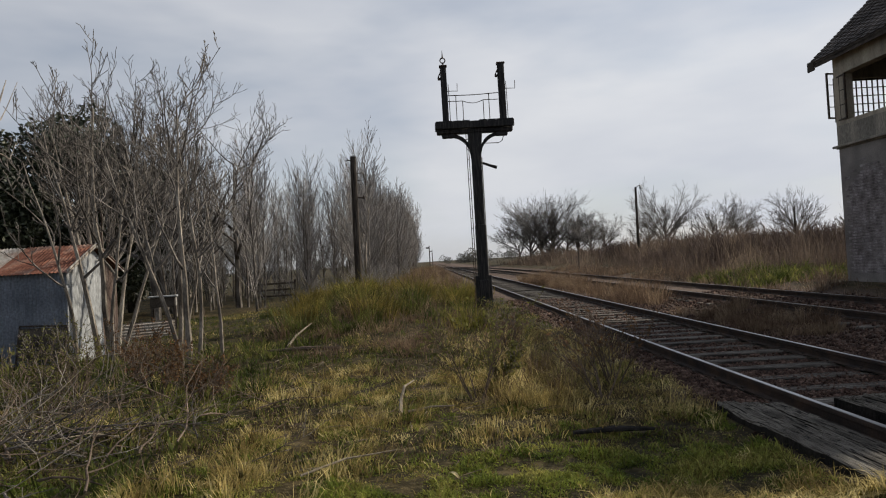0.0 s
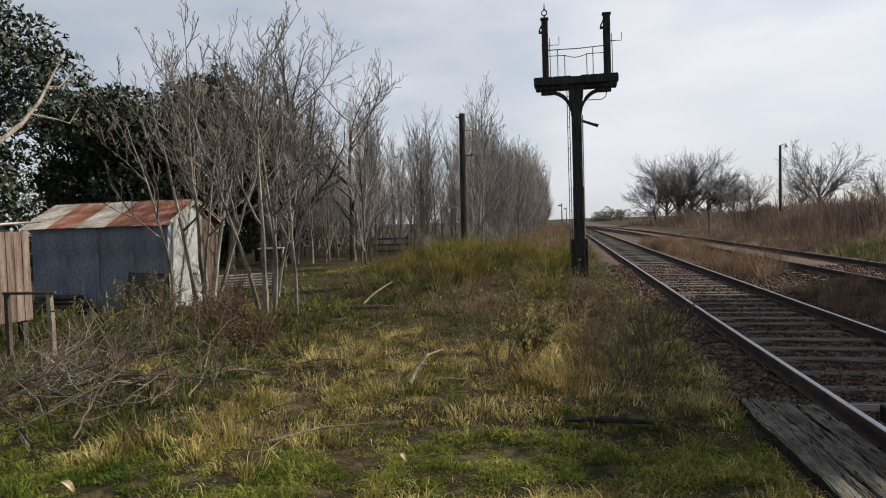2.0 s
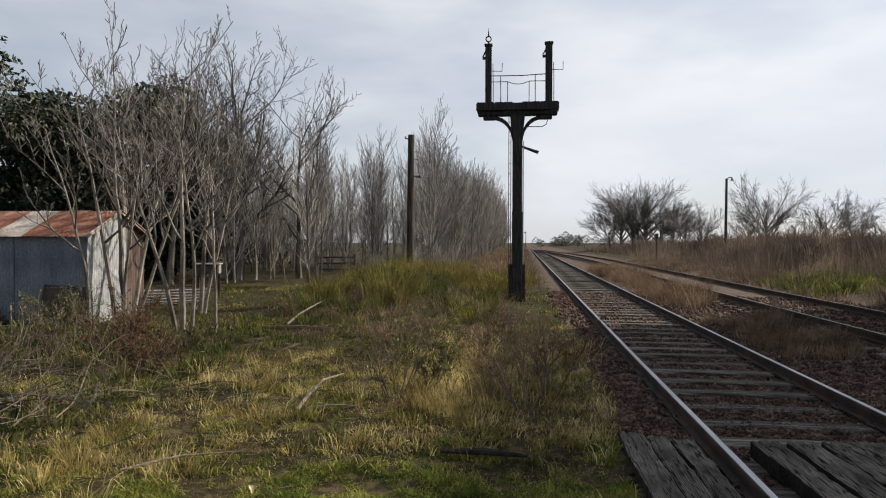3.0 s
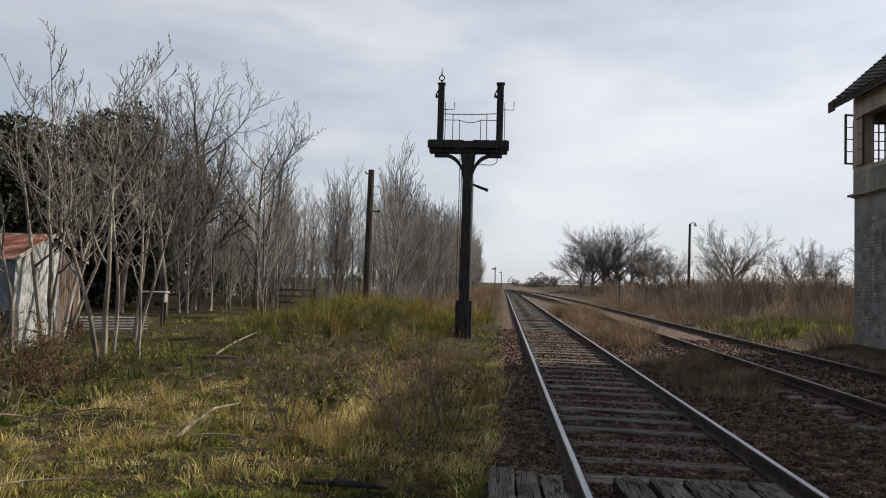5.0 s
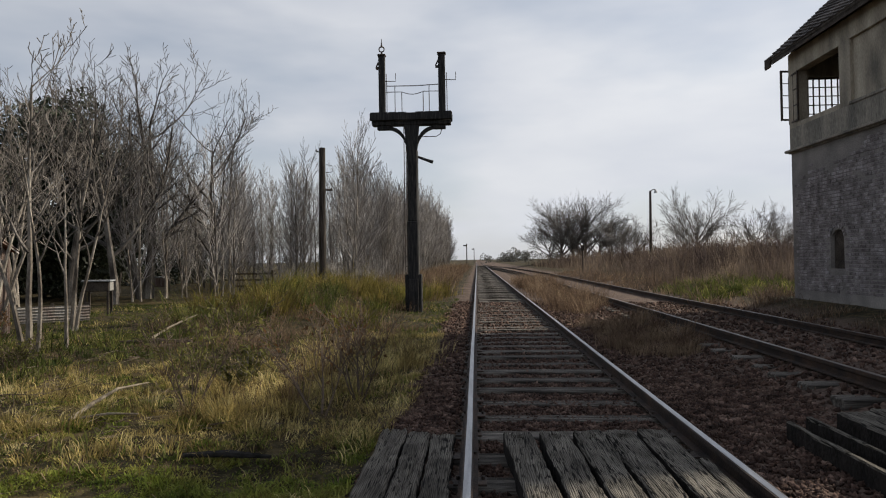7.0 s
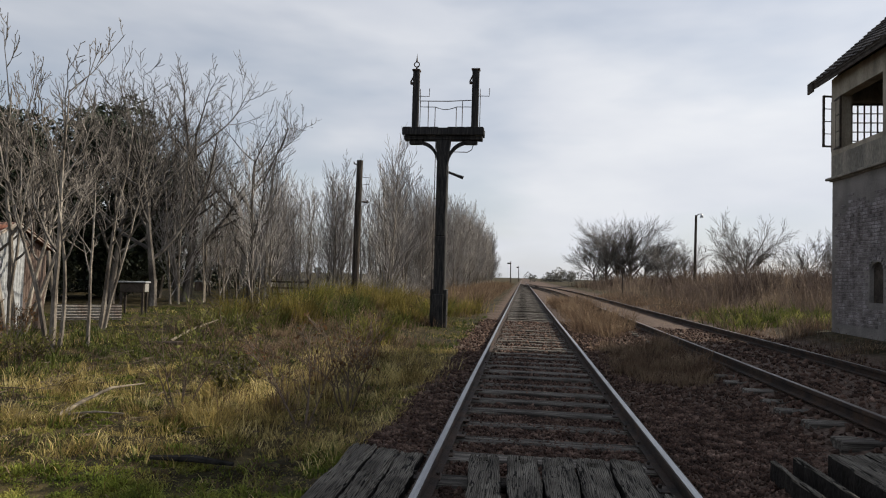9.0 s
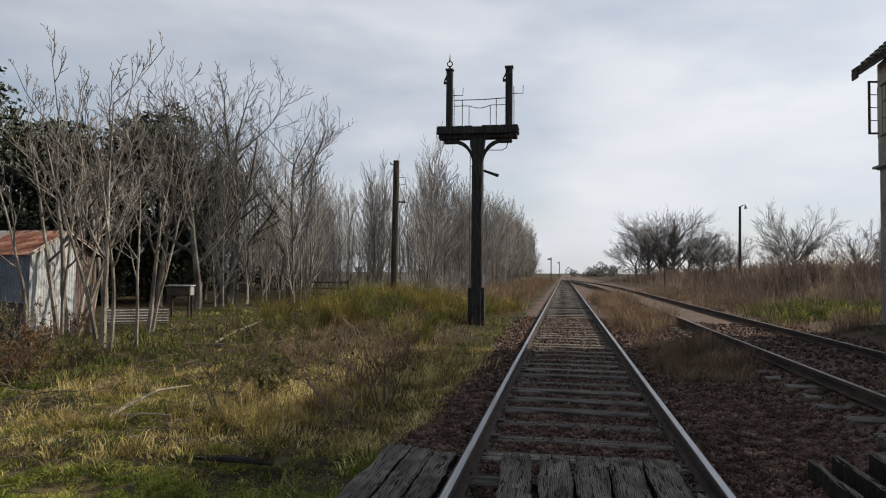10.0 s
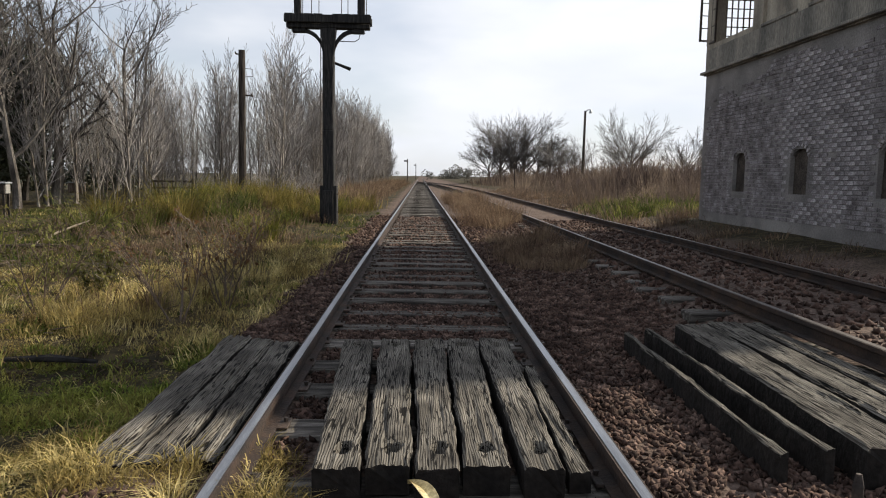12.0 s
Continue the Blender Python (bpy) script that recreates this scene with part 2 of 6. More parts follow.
def plank_material():
    """Sun-bleached timber, split along a wavy grain into dark cracks."""
    m = bpy.data.materials.new("grey_weathered_plank")
    m.use_nodes = True
    nd, ln = m.node_tree.nodes, m.node_tree.links
    bs = nd["Principled BSDF"]
    bs.inputs["Roughness"].default_value, bs.inputs["Specular IOR Level"].default_value = 0.92, 0.15
    tc = nd.new("ShaderNodeTexCoord")

    def field(stretch, scale, detail, distort):
        mp, n = nd.new("ShaderNodeMapping"), nd.new("ShaderNodeTexNoise")
        mp.inputs["Scale"].default_value = stretch
        n.inputs["Scale"].default_value, n.inputs["Detail"].default_value, n.inputs["Distortion"].default_value = scale, detail, distort
        ln.new(tc.outputs["Object"], mp.inputs["Vector"])
        ln.new(mp.outputs["Vector"], n.inputs["Vector"])
        return n.outputs["Fac"]

    def ramp(src, stops):
        r = nd.new("ShaderNodeValToRGB")
        for k, (p, c) in enumerate(stops):
            e = r.color_ramp.elements[k] if k < 2 else r.color_ramp.elements.new(p)
            e.position, e.color = p, (*c, 1)
        ln.new(src, r.inputs["Fac"])
        return r.outputs["Color"]

    def mul(a, b):
        x = nd.new("ShaderNodeMix")
        x.data_type, x.blend_type = "RGBA", "MULTIPLY"
        x.inputs["Factor"].default_value = 1.0
        ln.new(a, x.inputs["A"])
        ln.new(b, x.inputs["B"])
        return x.outputs["Result"]
    wood = ramp(field((3.5, 1.2, 3.5), 2.4, 6.0, 0.3), [(0.34, (0.075, 0.067, 0.056)), (0.68, (0.225, 0.206, 0.174))])
    mp, wv = nd.new("ShaderNodeMapping"), nd.new("ShaderNodeTexWave")
    mp.inputs["Scale"].default_value = (1.0, 0.16, 1.0)
    for key, val in (("Scale", 25.0), ("Distortion", 17.0), ("Detail", 3.0), ("Detail Scale", 0.32), ("Detail Roughness", 0.6)):
        wv.inputs[key].default_value = val
    ln.new(tc.outputs["Object"], mp.inputs["Vector"])
    ln.new(mp.outputs["Vector"], wv.inputs["Vector"])
    grain_f = wv.outputs["Fac"]
    crack_f = field((7.0, 0.50, 7.0), 7.0, 5.0, 1.6)
    grain = ramp(grain_f, [(0.05, (0.42, 0.40, 0.38)), (0.60, (1.0, 1.0, 1.0))])
    crack = ramp(crack_f, [(0.40, (0.06, 0.055, 0.05)), (0.45, (1.0, 1.0, 1.0))])
    ln.new(mul(mul(wood, grain), crack), bs.inputs["Base Color"])
    ad = nd.new("ShaderNodeMath")
    ad.operation = "MINIMUM"
    ln.new(grain_f, ad.inputs[0])
    ln.new(crack_f, ad.inputs[1])
    b = nd.new("ShaderNodeBump")
    b.inputs["Strength"].default_value, b.inputs["Distance"].default_value = 0.8, 0.012
    ln.new(ad.outputs["Value"], b.inputs["Height"])
    ln.new(b.outputs["Normal"], bs.inputs["Normal"])
    return m


M_PLANK = plank_material()


def ground_material():
    m = bpy.data.materials.new("field_and_ballast")
    m.use_nodes = True
    nd, ln = m.node_tree.nodes, m.node_tree.links
    bs = nd["Principled BSDF"]
    tc = nd.new("ShaderNodeTexCoord")
    pos = tc.outputs["Object"]

    def noise_ramp(scale, cols, lo=0.35, hi=0.65, detail=6.0):
        n, r = nd.new("ShaderNodeTexNoise"), nd.new("ShaderNodeValToRGB")
        n.inputs["Scale"].default_value, n.inputs["Detail"].default_value = scale, detail
        ln.new(pos, n.inputs["Vector"])
        for i, c in enumerate(cols):
            e = r.color_ramp.elements[i] if i < 2 else r.color_ramp.elements.new(0.5)
            e.position, e.color = lo + (hi - lo) * i / (len(cols) - 1), (*c, 1)
        ln.new(n.outputs["Fac"], r.inputs["Fac"])
        return n, r.outputs["Color"]

    def mix(fac, a, b, kind="MIX"):
        x = nd.new("ShaderNodeMix")
        x.data_type, x.blend_type = "RGBA", kind
        for s, val in ((x.inputs["Factor"], fac), (x.inputs["A"], a), (x.inputs["B"], b)):
            if isinstance(val, (int, float)):
                s.default_value = val
            else:
                ln.new(val, s)
        return x.outputs["Result"]
    _, field = noise_ramp(0.45, [(0.012, 0.014, 0.004), (0.034, 0.028, 0.010), (0.080, 0.057, 0.023)])
    _, litter = noise_ramp(7.0, [(0.007, 0.005, 0.003), (0.028, 0.021, 0.010), (0.13, 0.098, 0.048)])
    field = mix(0.5, field, litter)
    n3, stone = noise_ramp(26.0, [(0.022, 0.014, 0.012), (0.095, 0.062, 0.049), (0.215, 0.158, 0.126)], 0.38, 0.66)
    _, dirt = noise_ramp(1.1, [(0.070, 0.048, 0.037), (0.15, 0.104, 0.079)])
    stone = mix(0.45, stone, dirt)
    sep = nd.new("ShaderNodeSeparateXYZ")
    ln.new(pos, sep.inputs["Vector"])
    wob = nd.new("ShaderNodeTexNoise")
    wob.inputs["Scale"].default_value, wob.inputs["Detail"].default_value = 0.9, 5.0
    ln.new(pos, wob.inputs["Vector"])
    ad = nd.new("ShaderNodeMath")
    ad.operation, ad.inputs[1].default_value = "MULTIPLY_ADD", 1.6
    ln.new(wob.outputs["Fac"], ad.inputs[0])
    ln.new(sep.outputs["X"], ad.inputs[2])
    sh = nd.new("ShaderNodeMapRange")
    sh.inputs["From Min"].default_value, sh.inputs["From Max"].default_value = -20.0, 20.0
    ln.new(ad.outputs["Value"], sh.inputs["Value"])
    band = nd.new("ShaderNodeValToRGB")
    be = band.color_ramp.elements
    at = lambda x: (x + 0.8 + 20.0) / 40.0
    be[0].position, be[0].color = at(-1.78), (0, 0, 0, 1)
    be[1].position, be[1].color = at(-1.30), (1, 1, 1, 1)
    for x, c in ((5.6, 1), (6.3, 0)):
        e = be.new(at(x))
        e.color = (c, c, c, 1)
    ln.new(sh.outputs["Result"], band.inputs["Fac"])
    ln.new(mix(band.outputs["Color"], field, stone), bs.inputs["Base Color"])
    bs.inputs["Roughness"].default_value, bs.inputs["Specular IOR Level"].default_value = 0.95, 0.15
    b = nd.new("ShaderNodeBump")
    b.inputs["Strength"].default_value, b.inputs["Distance"].default_value = 0.8, 0.03
    ln.new(n3.outputs["Fac"], b.inputs["Height"])
    ln.new(b.outputs["Normal"], bs.inputs["Normal"])
    return m


M_GROUND = ground_material()

# ---- mesh tools ----


class Geo:
    """Gathers vertices and faces for one mesh."""

    def __init__(self):
        self.v, self.f = [], []

    def tube(self, pts, rad, k=6, cap=True):
        o, n = len(self.v), len(pts)
        for i, p in enumerate(pts):
            d = (pts[min(i + 1, n - 1)] - pts[max(i - 1, 0)]).normalized()
            a = d.cross(Vector((0.31, 0.95, 0.12))).normalized()
            b = d.cross(a)
            for j in range(k):
                t = 2 * math.pi * j / k
                self.v.append(p + (a * math.cos(t) + b * math.sin(t)) * rad[i])
        for i in range(n - 1):
            for j in range(k):
                q = (j + 1) % k
                self.f.append((o + i * k + j, o + i * k + q, o + (i + 1) * k + q, o + (i + 1) * k + j))
        if cap:
            self.f.append(tuple(o + (n - 1) * k + j for j in range(k)))
            self.f.append(tuple(o + j for j in reversed(range(k))))
        return self

    def box(self, lo, hi, ch=0.0, m=None):
        """A box, its edges cut off by ch."""
        o = len(self.v)
        bm = bmesh.new()
        bmesh.ops.create_cube(bm, size=1.0)
        c, s = [(a + b) / 2 for a, b in zip(lo, hi)], [b - a for a, b in zip(lo, hi)]
        for v in bm.verts:
            v.co = Vector((v.co.x * s[0] + c[0], v.co.y * s[1] + c[1], v.co.z * s[2] + c[2]))
        if ch:
            bmesh.ops.bevel(bm, geom=bm.edges[:], offset=ch, segments=1, affect="EDGES")
        bm.verts.index_update()
        self.v += [(m @ v.co if m else v.co.copy()) for v in bm.verts]
        self.f += [tuple(o + v.index for v in fc.verts) for fc in bm.faces]
        bm.free()
        return self

    def poly(self, pts, thick):
        """A flat outline given thickness along a vector."""
        o, n, t = len(self.v), len(pts), Vector(thick)
        self.v += [Vector(p) for p in pts] + [Vector(p) + t for p in pts]
        self.f += [tuple(range(o + n - 1, o - 1, -1)), tuple(range(o + n, o + 2 * n))]
        self.f += [(o + i, o + (i + 1) % n, o + n + (i + 1) % n, o + n + i) for i in range(n)]
        return self

    def weld(self):
        """Joins corners that meet."""
        ids, vs, mp = {}, [], []
        for v in self.v:
            key = (round(v[0], 3), round(v[1], 3), round(v[2], 3))
            if key not in ids:
                ids[key] = len(vs)
                vs.append(v)
            mp.append(ids[key])
        seen, fs = {}, []
        for f in self.f:
            q = tuple(mp[i] for i in f)
            seen.setdefault(tuple(sorted(q)), []).append(q)
        self.v, self.f = vs, [q[0] for q in seen.values() if len(q) == 1]
        return self

    def mesh(self, name, material, smooth=False):
        me = bpy.data.meshes.new(name)
        me.from_pydata([tuple(v) for v in self.v], [], self.f)
        me.materials.append(material)
        if smooth:
            me.polygons.foreach_set("use_smooth", [True] * len(me.polygons))
        me.update()
        return me


def part(name, geo, material, parent, label="", smooth=False):
    """One mesh as a part of a thing; the vertices are in the parent's own space."""
    ob = new(name, geo if isinstance(geo, bpy.types.Mesh) else geo.mesh(name, material, smooth))
    ob.parent = parent
    if label:
        ob["label"] = label
    return ob


def thing(name, m, label, category, group="", kind=""):
    ob = new(name)
    ob.empty_display_size = 0.2
    ob.matrix_world = m
    return tagged(ob, label, category, group, kind)


def big_mesh(name, verts, faces, material):
    """A mesh straight from arrays; all faces have the same number of corners."""
    me = bpy.data.meshes.new(name)
    nv, nf, k = len(verts), len(faces), faces.shape[1]
    me.vertices.add(nv)
    me.vertices.foreach_set("co", verts.astype(np.float32).ravel())
    me.loops.add(nf * k)
    me.loops.foreach_set("vertex_index", faces.astype(np.int32).ravel())
    me.polygons.add(nf)
    me.polygons.foreach_set("loop_start", np.arange(0, nf * k, k, dtype=np.int32))
    me.update(calc_edges=True)
    me.materials.append(material)
    return me


# ---- ground ----


def bump_at(x, y, cx, cy, sx, sy, h):
    return h * math.exp(-((x - cx) / sx) ** 2 - ((y - cy) / sy) ** 2)


def smooth(a, b, x):
    t = min(1.0, max(0.0, (x - a) / (b - a)))
    return t * t * (3 - 2 * t)


def ground_z(x, y):
    z = 0.05 * noise.noise((x * 0.35, y * 0.35, 0.0)) * smooth(1.6, 2.6, abs(x)) * (1 - 0.7 * smooth(2.4, 2.6, x) * (1 - smooth(5.2, 5.8, x)))
    z += 0.025 * noise.noise((x * 1.3, y * 1.3, 4.0)) * smooth(1.5, 2.2, abs(x)) - 0.04
    if -14 < x < -1.6 and -8 < y < 26:
        k = smooth(1.6, 2.4, -x) * (1 - smooth(11, 14, -x))
        z += k * (0.045 * noise.noise((x * 1.6, y * 1.6, 12.0)) + 0.035 * noise.noise((x * 3.7, y * 3.7, 15.0)))
    z += 0.045 * smooth(0.93, 1.05, abs(x)) * (1 - smooth(1.5, 1.9, abs(x)))
    z += 0.055 * smooth(0.98, 1.06, -x) * (1 - smooth(1.9, 2.8, -x)) * smooth(-4.2, -3.2, y) * (1 - smooth(-2.45, -2.2, y))
    z += 0.05 * smooth(1.3, 1.9, x) + 0.17 * smooth(1.9 + 0.8 * smooth(-3.6, -2.6, y) * (1 - smooth(0.0, 1.2, y)), 3.0, x) + 0.22 * smooth(5.0, 6.8, x)
    z += 0.75 * smooth(9.0, 17.0, x + 0.02 * y) * smooth(16, 34, y) * (1 - smooth(120, 220, y))
    z += bump_at(x, y, -5.6, 13.0, 2.1, 4.5, 0.50) + bump_at(x, y, -7.2, 21.5, 2.4, 5.0, 0.5)
    return z


def spread(a, b, n, p):
    return [a + (b - a) * (i / n) ** p for i in range(n + 1)]


gx = [-3000, -1200, -500, -220, -120, -80] + [-60 + 2 * i for i in range(20)] + [-20 + 0.4 * i for i in range(25)] + [-10 + 0.13 * i for i in range(93)] + [2.2 + 0.35 * i for i in range(23)] + spread(10.1, 60, 26, 1.5) + [80, 120, 220, 500, 1200, 3000]
gy = [-3000, -800, -200, -60, -30] + [-16 + 1.5 * i for i in range(6)] + [-7 + 0.35 * i for i in range(9)] + [-3.9 + 0.13 * i for i in range(100)] + [9.3 + 0.35 * i for i in range(46)] + spread(25.3, 160, 44, 1.6) + [220, 320, 500, 900, 1600, 3000]
gv = np.array([(x, y, ground_z(x, y)) for y in gy for x in gx])
nx = len(gx)
gf = np.array([(j * nx + i, j * nx + i + 1, (j + 1) * nx + i + 1, (j + 1) * nx + i) for j in range(len(gy) - 1) for i in range(nx - 1)])
ground = new("ground", big_mesh("ground", gv, gf, M_GROUND))
ground.data.polygons.foreach_set("use_smooth", [True] * len(gf))
tagged(ground, "flat winter field with worn grass and dark ballast strip", "ground", kind="structure")

# ---- railway tracks ----
RAIL_H = 0.13


def line_main(y):
    return 0.0, 0.14


def line_side(y):
    """The siding runs beside the main line and swings into it far ahead."""
    k = smooth(45, 165, y)
    return 3.82 * (1 - k), 0.335 * (1 - k) + 0.14 * k


def rail_geo(line, off, ys, top):
    g = Geo()
    prof = [(-0.022, 0.001), (0.024, 0.001), (0.024, -0.004), (-0.022, -0.004)] if top else \
        [(-0.034, -0.002), (0.034, -0.002), (0.036, -0.035), (0.010, -0.048), (0.010, -0.112), (0.065, -0.122), (0.065, -0.132), (-0.065, -0.132), (-0.065, -0.122), (-0.010, -0.112), (-0.010, -0.048), (-0.036, -0.035)]
    k = len(prof)
    for y in ys:
        x, z = line(y)
        wob = 0.012 * noise.noise((y * 0.13, off, 2.0))
        g.v += [Vector((x + off + wob + a, y, z + b)) for a, b in prof]
    for i in range(len(ys) - 1):
        g.f += [(i * k + j, i * k + (j + 1) % k, (i + 1) * k + (j + 1) % k, (i + 1) * k + j) for j in range(k)]
    g.f += [tuple(range(k - 1, -1, -1)), tuple((len(ys) - 1) * k + j for j in range(k))]
    return g


sleeper_meshes = []
for s in range(5):
    g, rg = Geo(), random.Random(40 + s)
    g.box((-1.32, -0.115, -0.13), (1.32, 0.115, 0.0), 0.012)
    for v in g.v:
        v.z += 0.012 * noise.noise((v.x * 3, v.y * 9, s * 7.0))
        v.y += 0.018 * noise.noise((v.x * 2, v.z * 9, s * 3.0 + 9))
    sleeper_meshes.append(g.mesh("sleeper", M_SLEEPER))
plate = Geo().box((-0.11, -0.08, -0.004), (0.11, 0.08, 0.012), 0.003)
for sx in (-0.085, 0.085):
    plate.tube([Vector((sx, 0.02, 0.0)), Vector((sx, 0.02, 0.035))], [0.012, 0.014], 6)
plate_mesh = plate.mesh("rail_chair", M_IRON)


def build_track(name, line, y0, y1, ycut, label, seed, sunk=0.0):
    tr = thing(name, Matrix(), label, "railway track", kind="structure")
    ys = [y0 + 1.5 * i for i in range(int((90 - y0) / 1.5))] + spread(90, 420, 30, 1.2)
    ys = [y for y in ys if y <= y1]
    for off in (-0.873, 0.873):
        r = part("rail", rail_geo(line, off, ys, False), M_RAIL, tr, "rust-brown steel rail")
        part("rail_head", rail_geo(line, off, ys, True), M_RAIL_DULL if sunk else M_RAIL_TOP, r, "dull running surface of the rail" if sunk else "polished running surface of the rail")
    rg, y, far = random.Random(seed), y0, Geo()
    while y < min(y1, 150):
        x, z = line(y)
        yy = y + rg.uniform(-0.04, 0.04)
        low = sunk + rg.choice((0.0, 0.004, 0.012, 0.02))
        m = pose(x + rg.uniform(-0.04, 0.04), yy, z - RAIL_H - 0.006 - low, 0, 0, rg.uniform(-1.6, 1.6))
        if y < ycut:
            sl = part("sleeper", rg.choice(sleeper_meshes), None, tr)
            sl.matrix_local = m
            if y < 22 and not sunk:
                for off in (-0.873, 0.873):
                    pl = part("rail_chair", plate_mesh, None, sl)
                    pl.location = (off, 0, 0.002 + low)
        else:
            far.box((-1.3, -0.11, -0.1), (1.3, 0.11, 0.0), 0, m)
        y += 0.655
    tagged(part("far_sleepers", far, M_SLEEPER, tr), kind="stuff")
    return tr


build_track("railway_track", line_main, -9.0, 420, 60, "straight broad-gauge track on worn timber sleepers", 3)
build_track("railway_siding", line_side, -9.0, 165, 45, "siding track half buried in dark ballast beside the main line", 4, 0.03)

# ---- bracket signal without arms ----


def ring_pts(c, r, n=14):
    return [Vector((c[0] + r * math.cos(2 * math.pi * i / n), c[1], c[2] + r * math.sin(2 * math.pi * i / n))) for i in range(n + 1)]


def bracket_signal():
    s = thing("bracket_signal", pose(-2.60, 13.85, 0.0), "tall dark timber bracket signal post with empty platform and bare uprights", "railway signal")
    part("post", Geo().box((-0.15, -0.15, -0.05), (0.15, 0.15, 2.6), 0.02).box((-0.14, -0.14, 2.598), (0.14, 0.14, 5.34), 0.02), M_SIGNAL, s)
    b = Geo()
    for sx in (-1, 1):
        b.box((sx * 0.19 - 0.045, -0.17, -0.05), (sx * 0.19 + 0.045, 0.17, 1.08), 0.012)
        b.box((-0.145, sx * 0.19 - 0.04, -0.05), (0.145, sx * 0.19 + 0.04, 0.95), 0.012)
    part("base_sleeve", b, M_SIGNAL, s, "bolted timber sleeve round the foot")
    for z in (0.35, 0.85):
        for sx in (-1, 1):
            part("bolt", Geo().tube([Vector((sx * 0.23, -0.1, z)), Vector((sx * 0.262, -0.1, z))], [0.028, 0.024], 6), M_IRON, s)
    part("capital", Geo().poly([(-0.21, -0.13, 5.34), (-0.145, -0.13, 4.63), (0.145, -0.13, 4.63), (0.21, -0.13, 5.34)], (0, 0.26, 0)), M_SIGNAL, s)
    for sx in (-1, 1):
        arc = [(sx * (0.15 + 0.58 * (1 - math.cos(a))), 4.60 + 0.64 * math.sin(a)) for a in [math.pi / 2 * i / 8 for i in range(9)]]
        out = [(x, -0.055, z) for x, z in arc] + [(sx * 0.93, -0.055, 5.25), (sx * 0.93, -0.055, 5.34), (sx * 0.62, -0.055, 5.34)]
        inner = [(sx * (0.15 + 0.40 * (1 - math.cos(a)) + 0.10 * (a / 1.57)), -0.055, 4.86 + 0.46 * math.sin(a)) for a in [math.pi / 2 * i / 7 for i in range(8)]]
        part("curved_brace", Geo().poly(out + inner[::-1], (0, 0.11, 0)), M_SIGNAL, s, "curved iron bracket")
        part("corbel", Geo().box((min(sx * 0.62, sx * 0.98), -0.09, 5.225), (max(sx * 0.62, sx * 0.98), 0.09, 5.345), 0.02), M_SIGNAL, s)
    part("lower_beam", Geo().box((-1.13, -0.14, 5.34), (1.13, 0.14, 5.47), 0.02), M_SIGNAL, s)
    deck = Geo().box((-1.172, -0.24, 5.468), (1.172, -0.13, 5.675), 0.014).box((-1.172, 0.13, 5.468), (1.172, 0.24, 5.675), 0.014)
    part("platform_beam", deck, M_SIGNAL, s)
    for i in range(9):
        if i == 4:
            continue
        x0 = -1.15 + i * 0.257
        part("deck_board", Geo().box((x0, -0.235, 5.672), (x0 + 0.24, 0.235, 5.70), 0.005), M_SIGNAL, s)
    for x0, x1, z1 in ((-0.925, -0.745, 7.36), (0.79, 0.985, 7.37)):
        up = part("upright", Geo().box((x0, -0.09, 5.45), (x1, 0.09, z1), 0.012), M_SIGNAL, s, "square timber upright with peeling paint")
        part("cap", Geo().box((x0 - 0.025, -0.11, z1 + 0.002), (x1 + 0.025, 0.11, z1 + 0.05), 0.01), M_IRON, up)
        sx = x0 - 0.085
        part("lamp_bracket", Geo().poly([(x0, -0.03, z1 - 0.2), (sx, -0.03, z1 - 0.36), (sx, -0.03, z1 - 0.30), (x0, -0.03, z1 - 0.12)], (0, 0.06, 0)).box((sx, -0.04, z1 - 0.38), (x0, 0.04, z1 - 0.31), 0.01), M_IRON, up)
        xr = x1 + 0.045
        part("conduit", Geo().tube([Vector((xr, 0, 5.7)), Vector((xr, 0.01, 6.3)), Vector((xr - 0.01, 0, 6.85))], [0.011] * 3, 6), M_IRON, up)
        part("step_hook", Geo().tube([Vector((x1, 0, 6.64)), Vector((x1 + 0.3, 0, 6.63)), Vector((x1 + 0.305, 0, 6.86))], [0.011] * 3, 6), M_IRON, up)
    fin = Geo().tube([Vector((-0.835, 0, 7.41)), Vector((-0.835, 0, 7.5))], [0.035, 0.025], 8)
    fin.tube(ring_pts((-0.835, 0, 7.565), 0.075), [0.018] * 15, 6, False).tube([Vector((-0.835, 0, 7.64)), Vector((-0.835, 0, 7.72)), Vector((-0.835, 0, 7.88))], [0.03, 0.018, 0.004], 8)
    part("finial", fin, M_IRON, s, "iron ring-and-spike finial")
    part("handrail", Geo().tube([Vector((-0.75, 0.2, 6.55)), Vector((0.1, 0.2, 6.54)), Vector((0.8, 0.2, 6.57))], [0.013] * 3, 6), M_IRON, s)
    sag = [Vector((-0.29 + 0.62 * i / 8, 0.2, 6.37 - 0.075 * math.sin(math.pi * i / 8))) for i in range(9)]
    part("sagging_chain", Geo().tube(sag, [0.011] * 9, 5), M_IRON, s)
    for xa, xb in ((-0.75, -0.29), (0.33, 0.8)):
        part("mid_rail", Geo().tube([Vector((xa, 0.2, 6.375)), Vector((xb, 0.2, 6.37))], [0.011] * 2, 6), M_IRON, s)
    for x, z in ((-0.49, 6.555), (-0.29, 6.37), (0.33, 6.37), (0.505, 6.56)):
        part("baluster", Geo().tube([Vector((x, 0.2, 5.69)), Vector((x, 0.2, z))], [0.012] * 2, 6), M_IRON, s)
    part("wire_loop", Geo().tube([Vector((0.25, 0.03, 5.03)), Vector((0.7, 0.03, 5.02)), Vector((0.82, 0.03, 5.09)), Vector((0.86, 0.03, 5.23))], [0.012] * 4, 6), M_IRON, s)
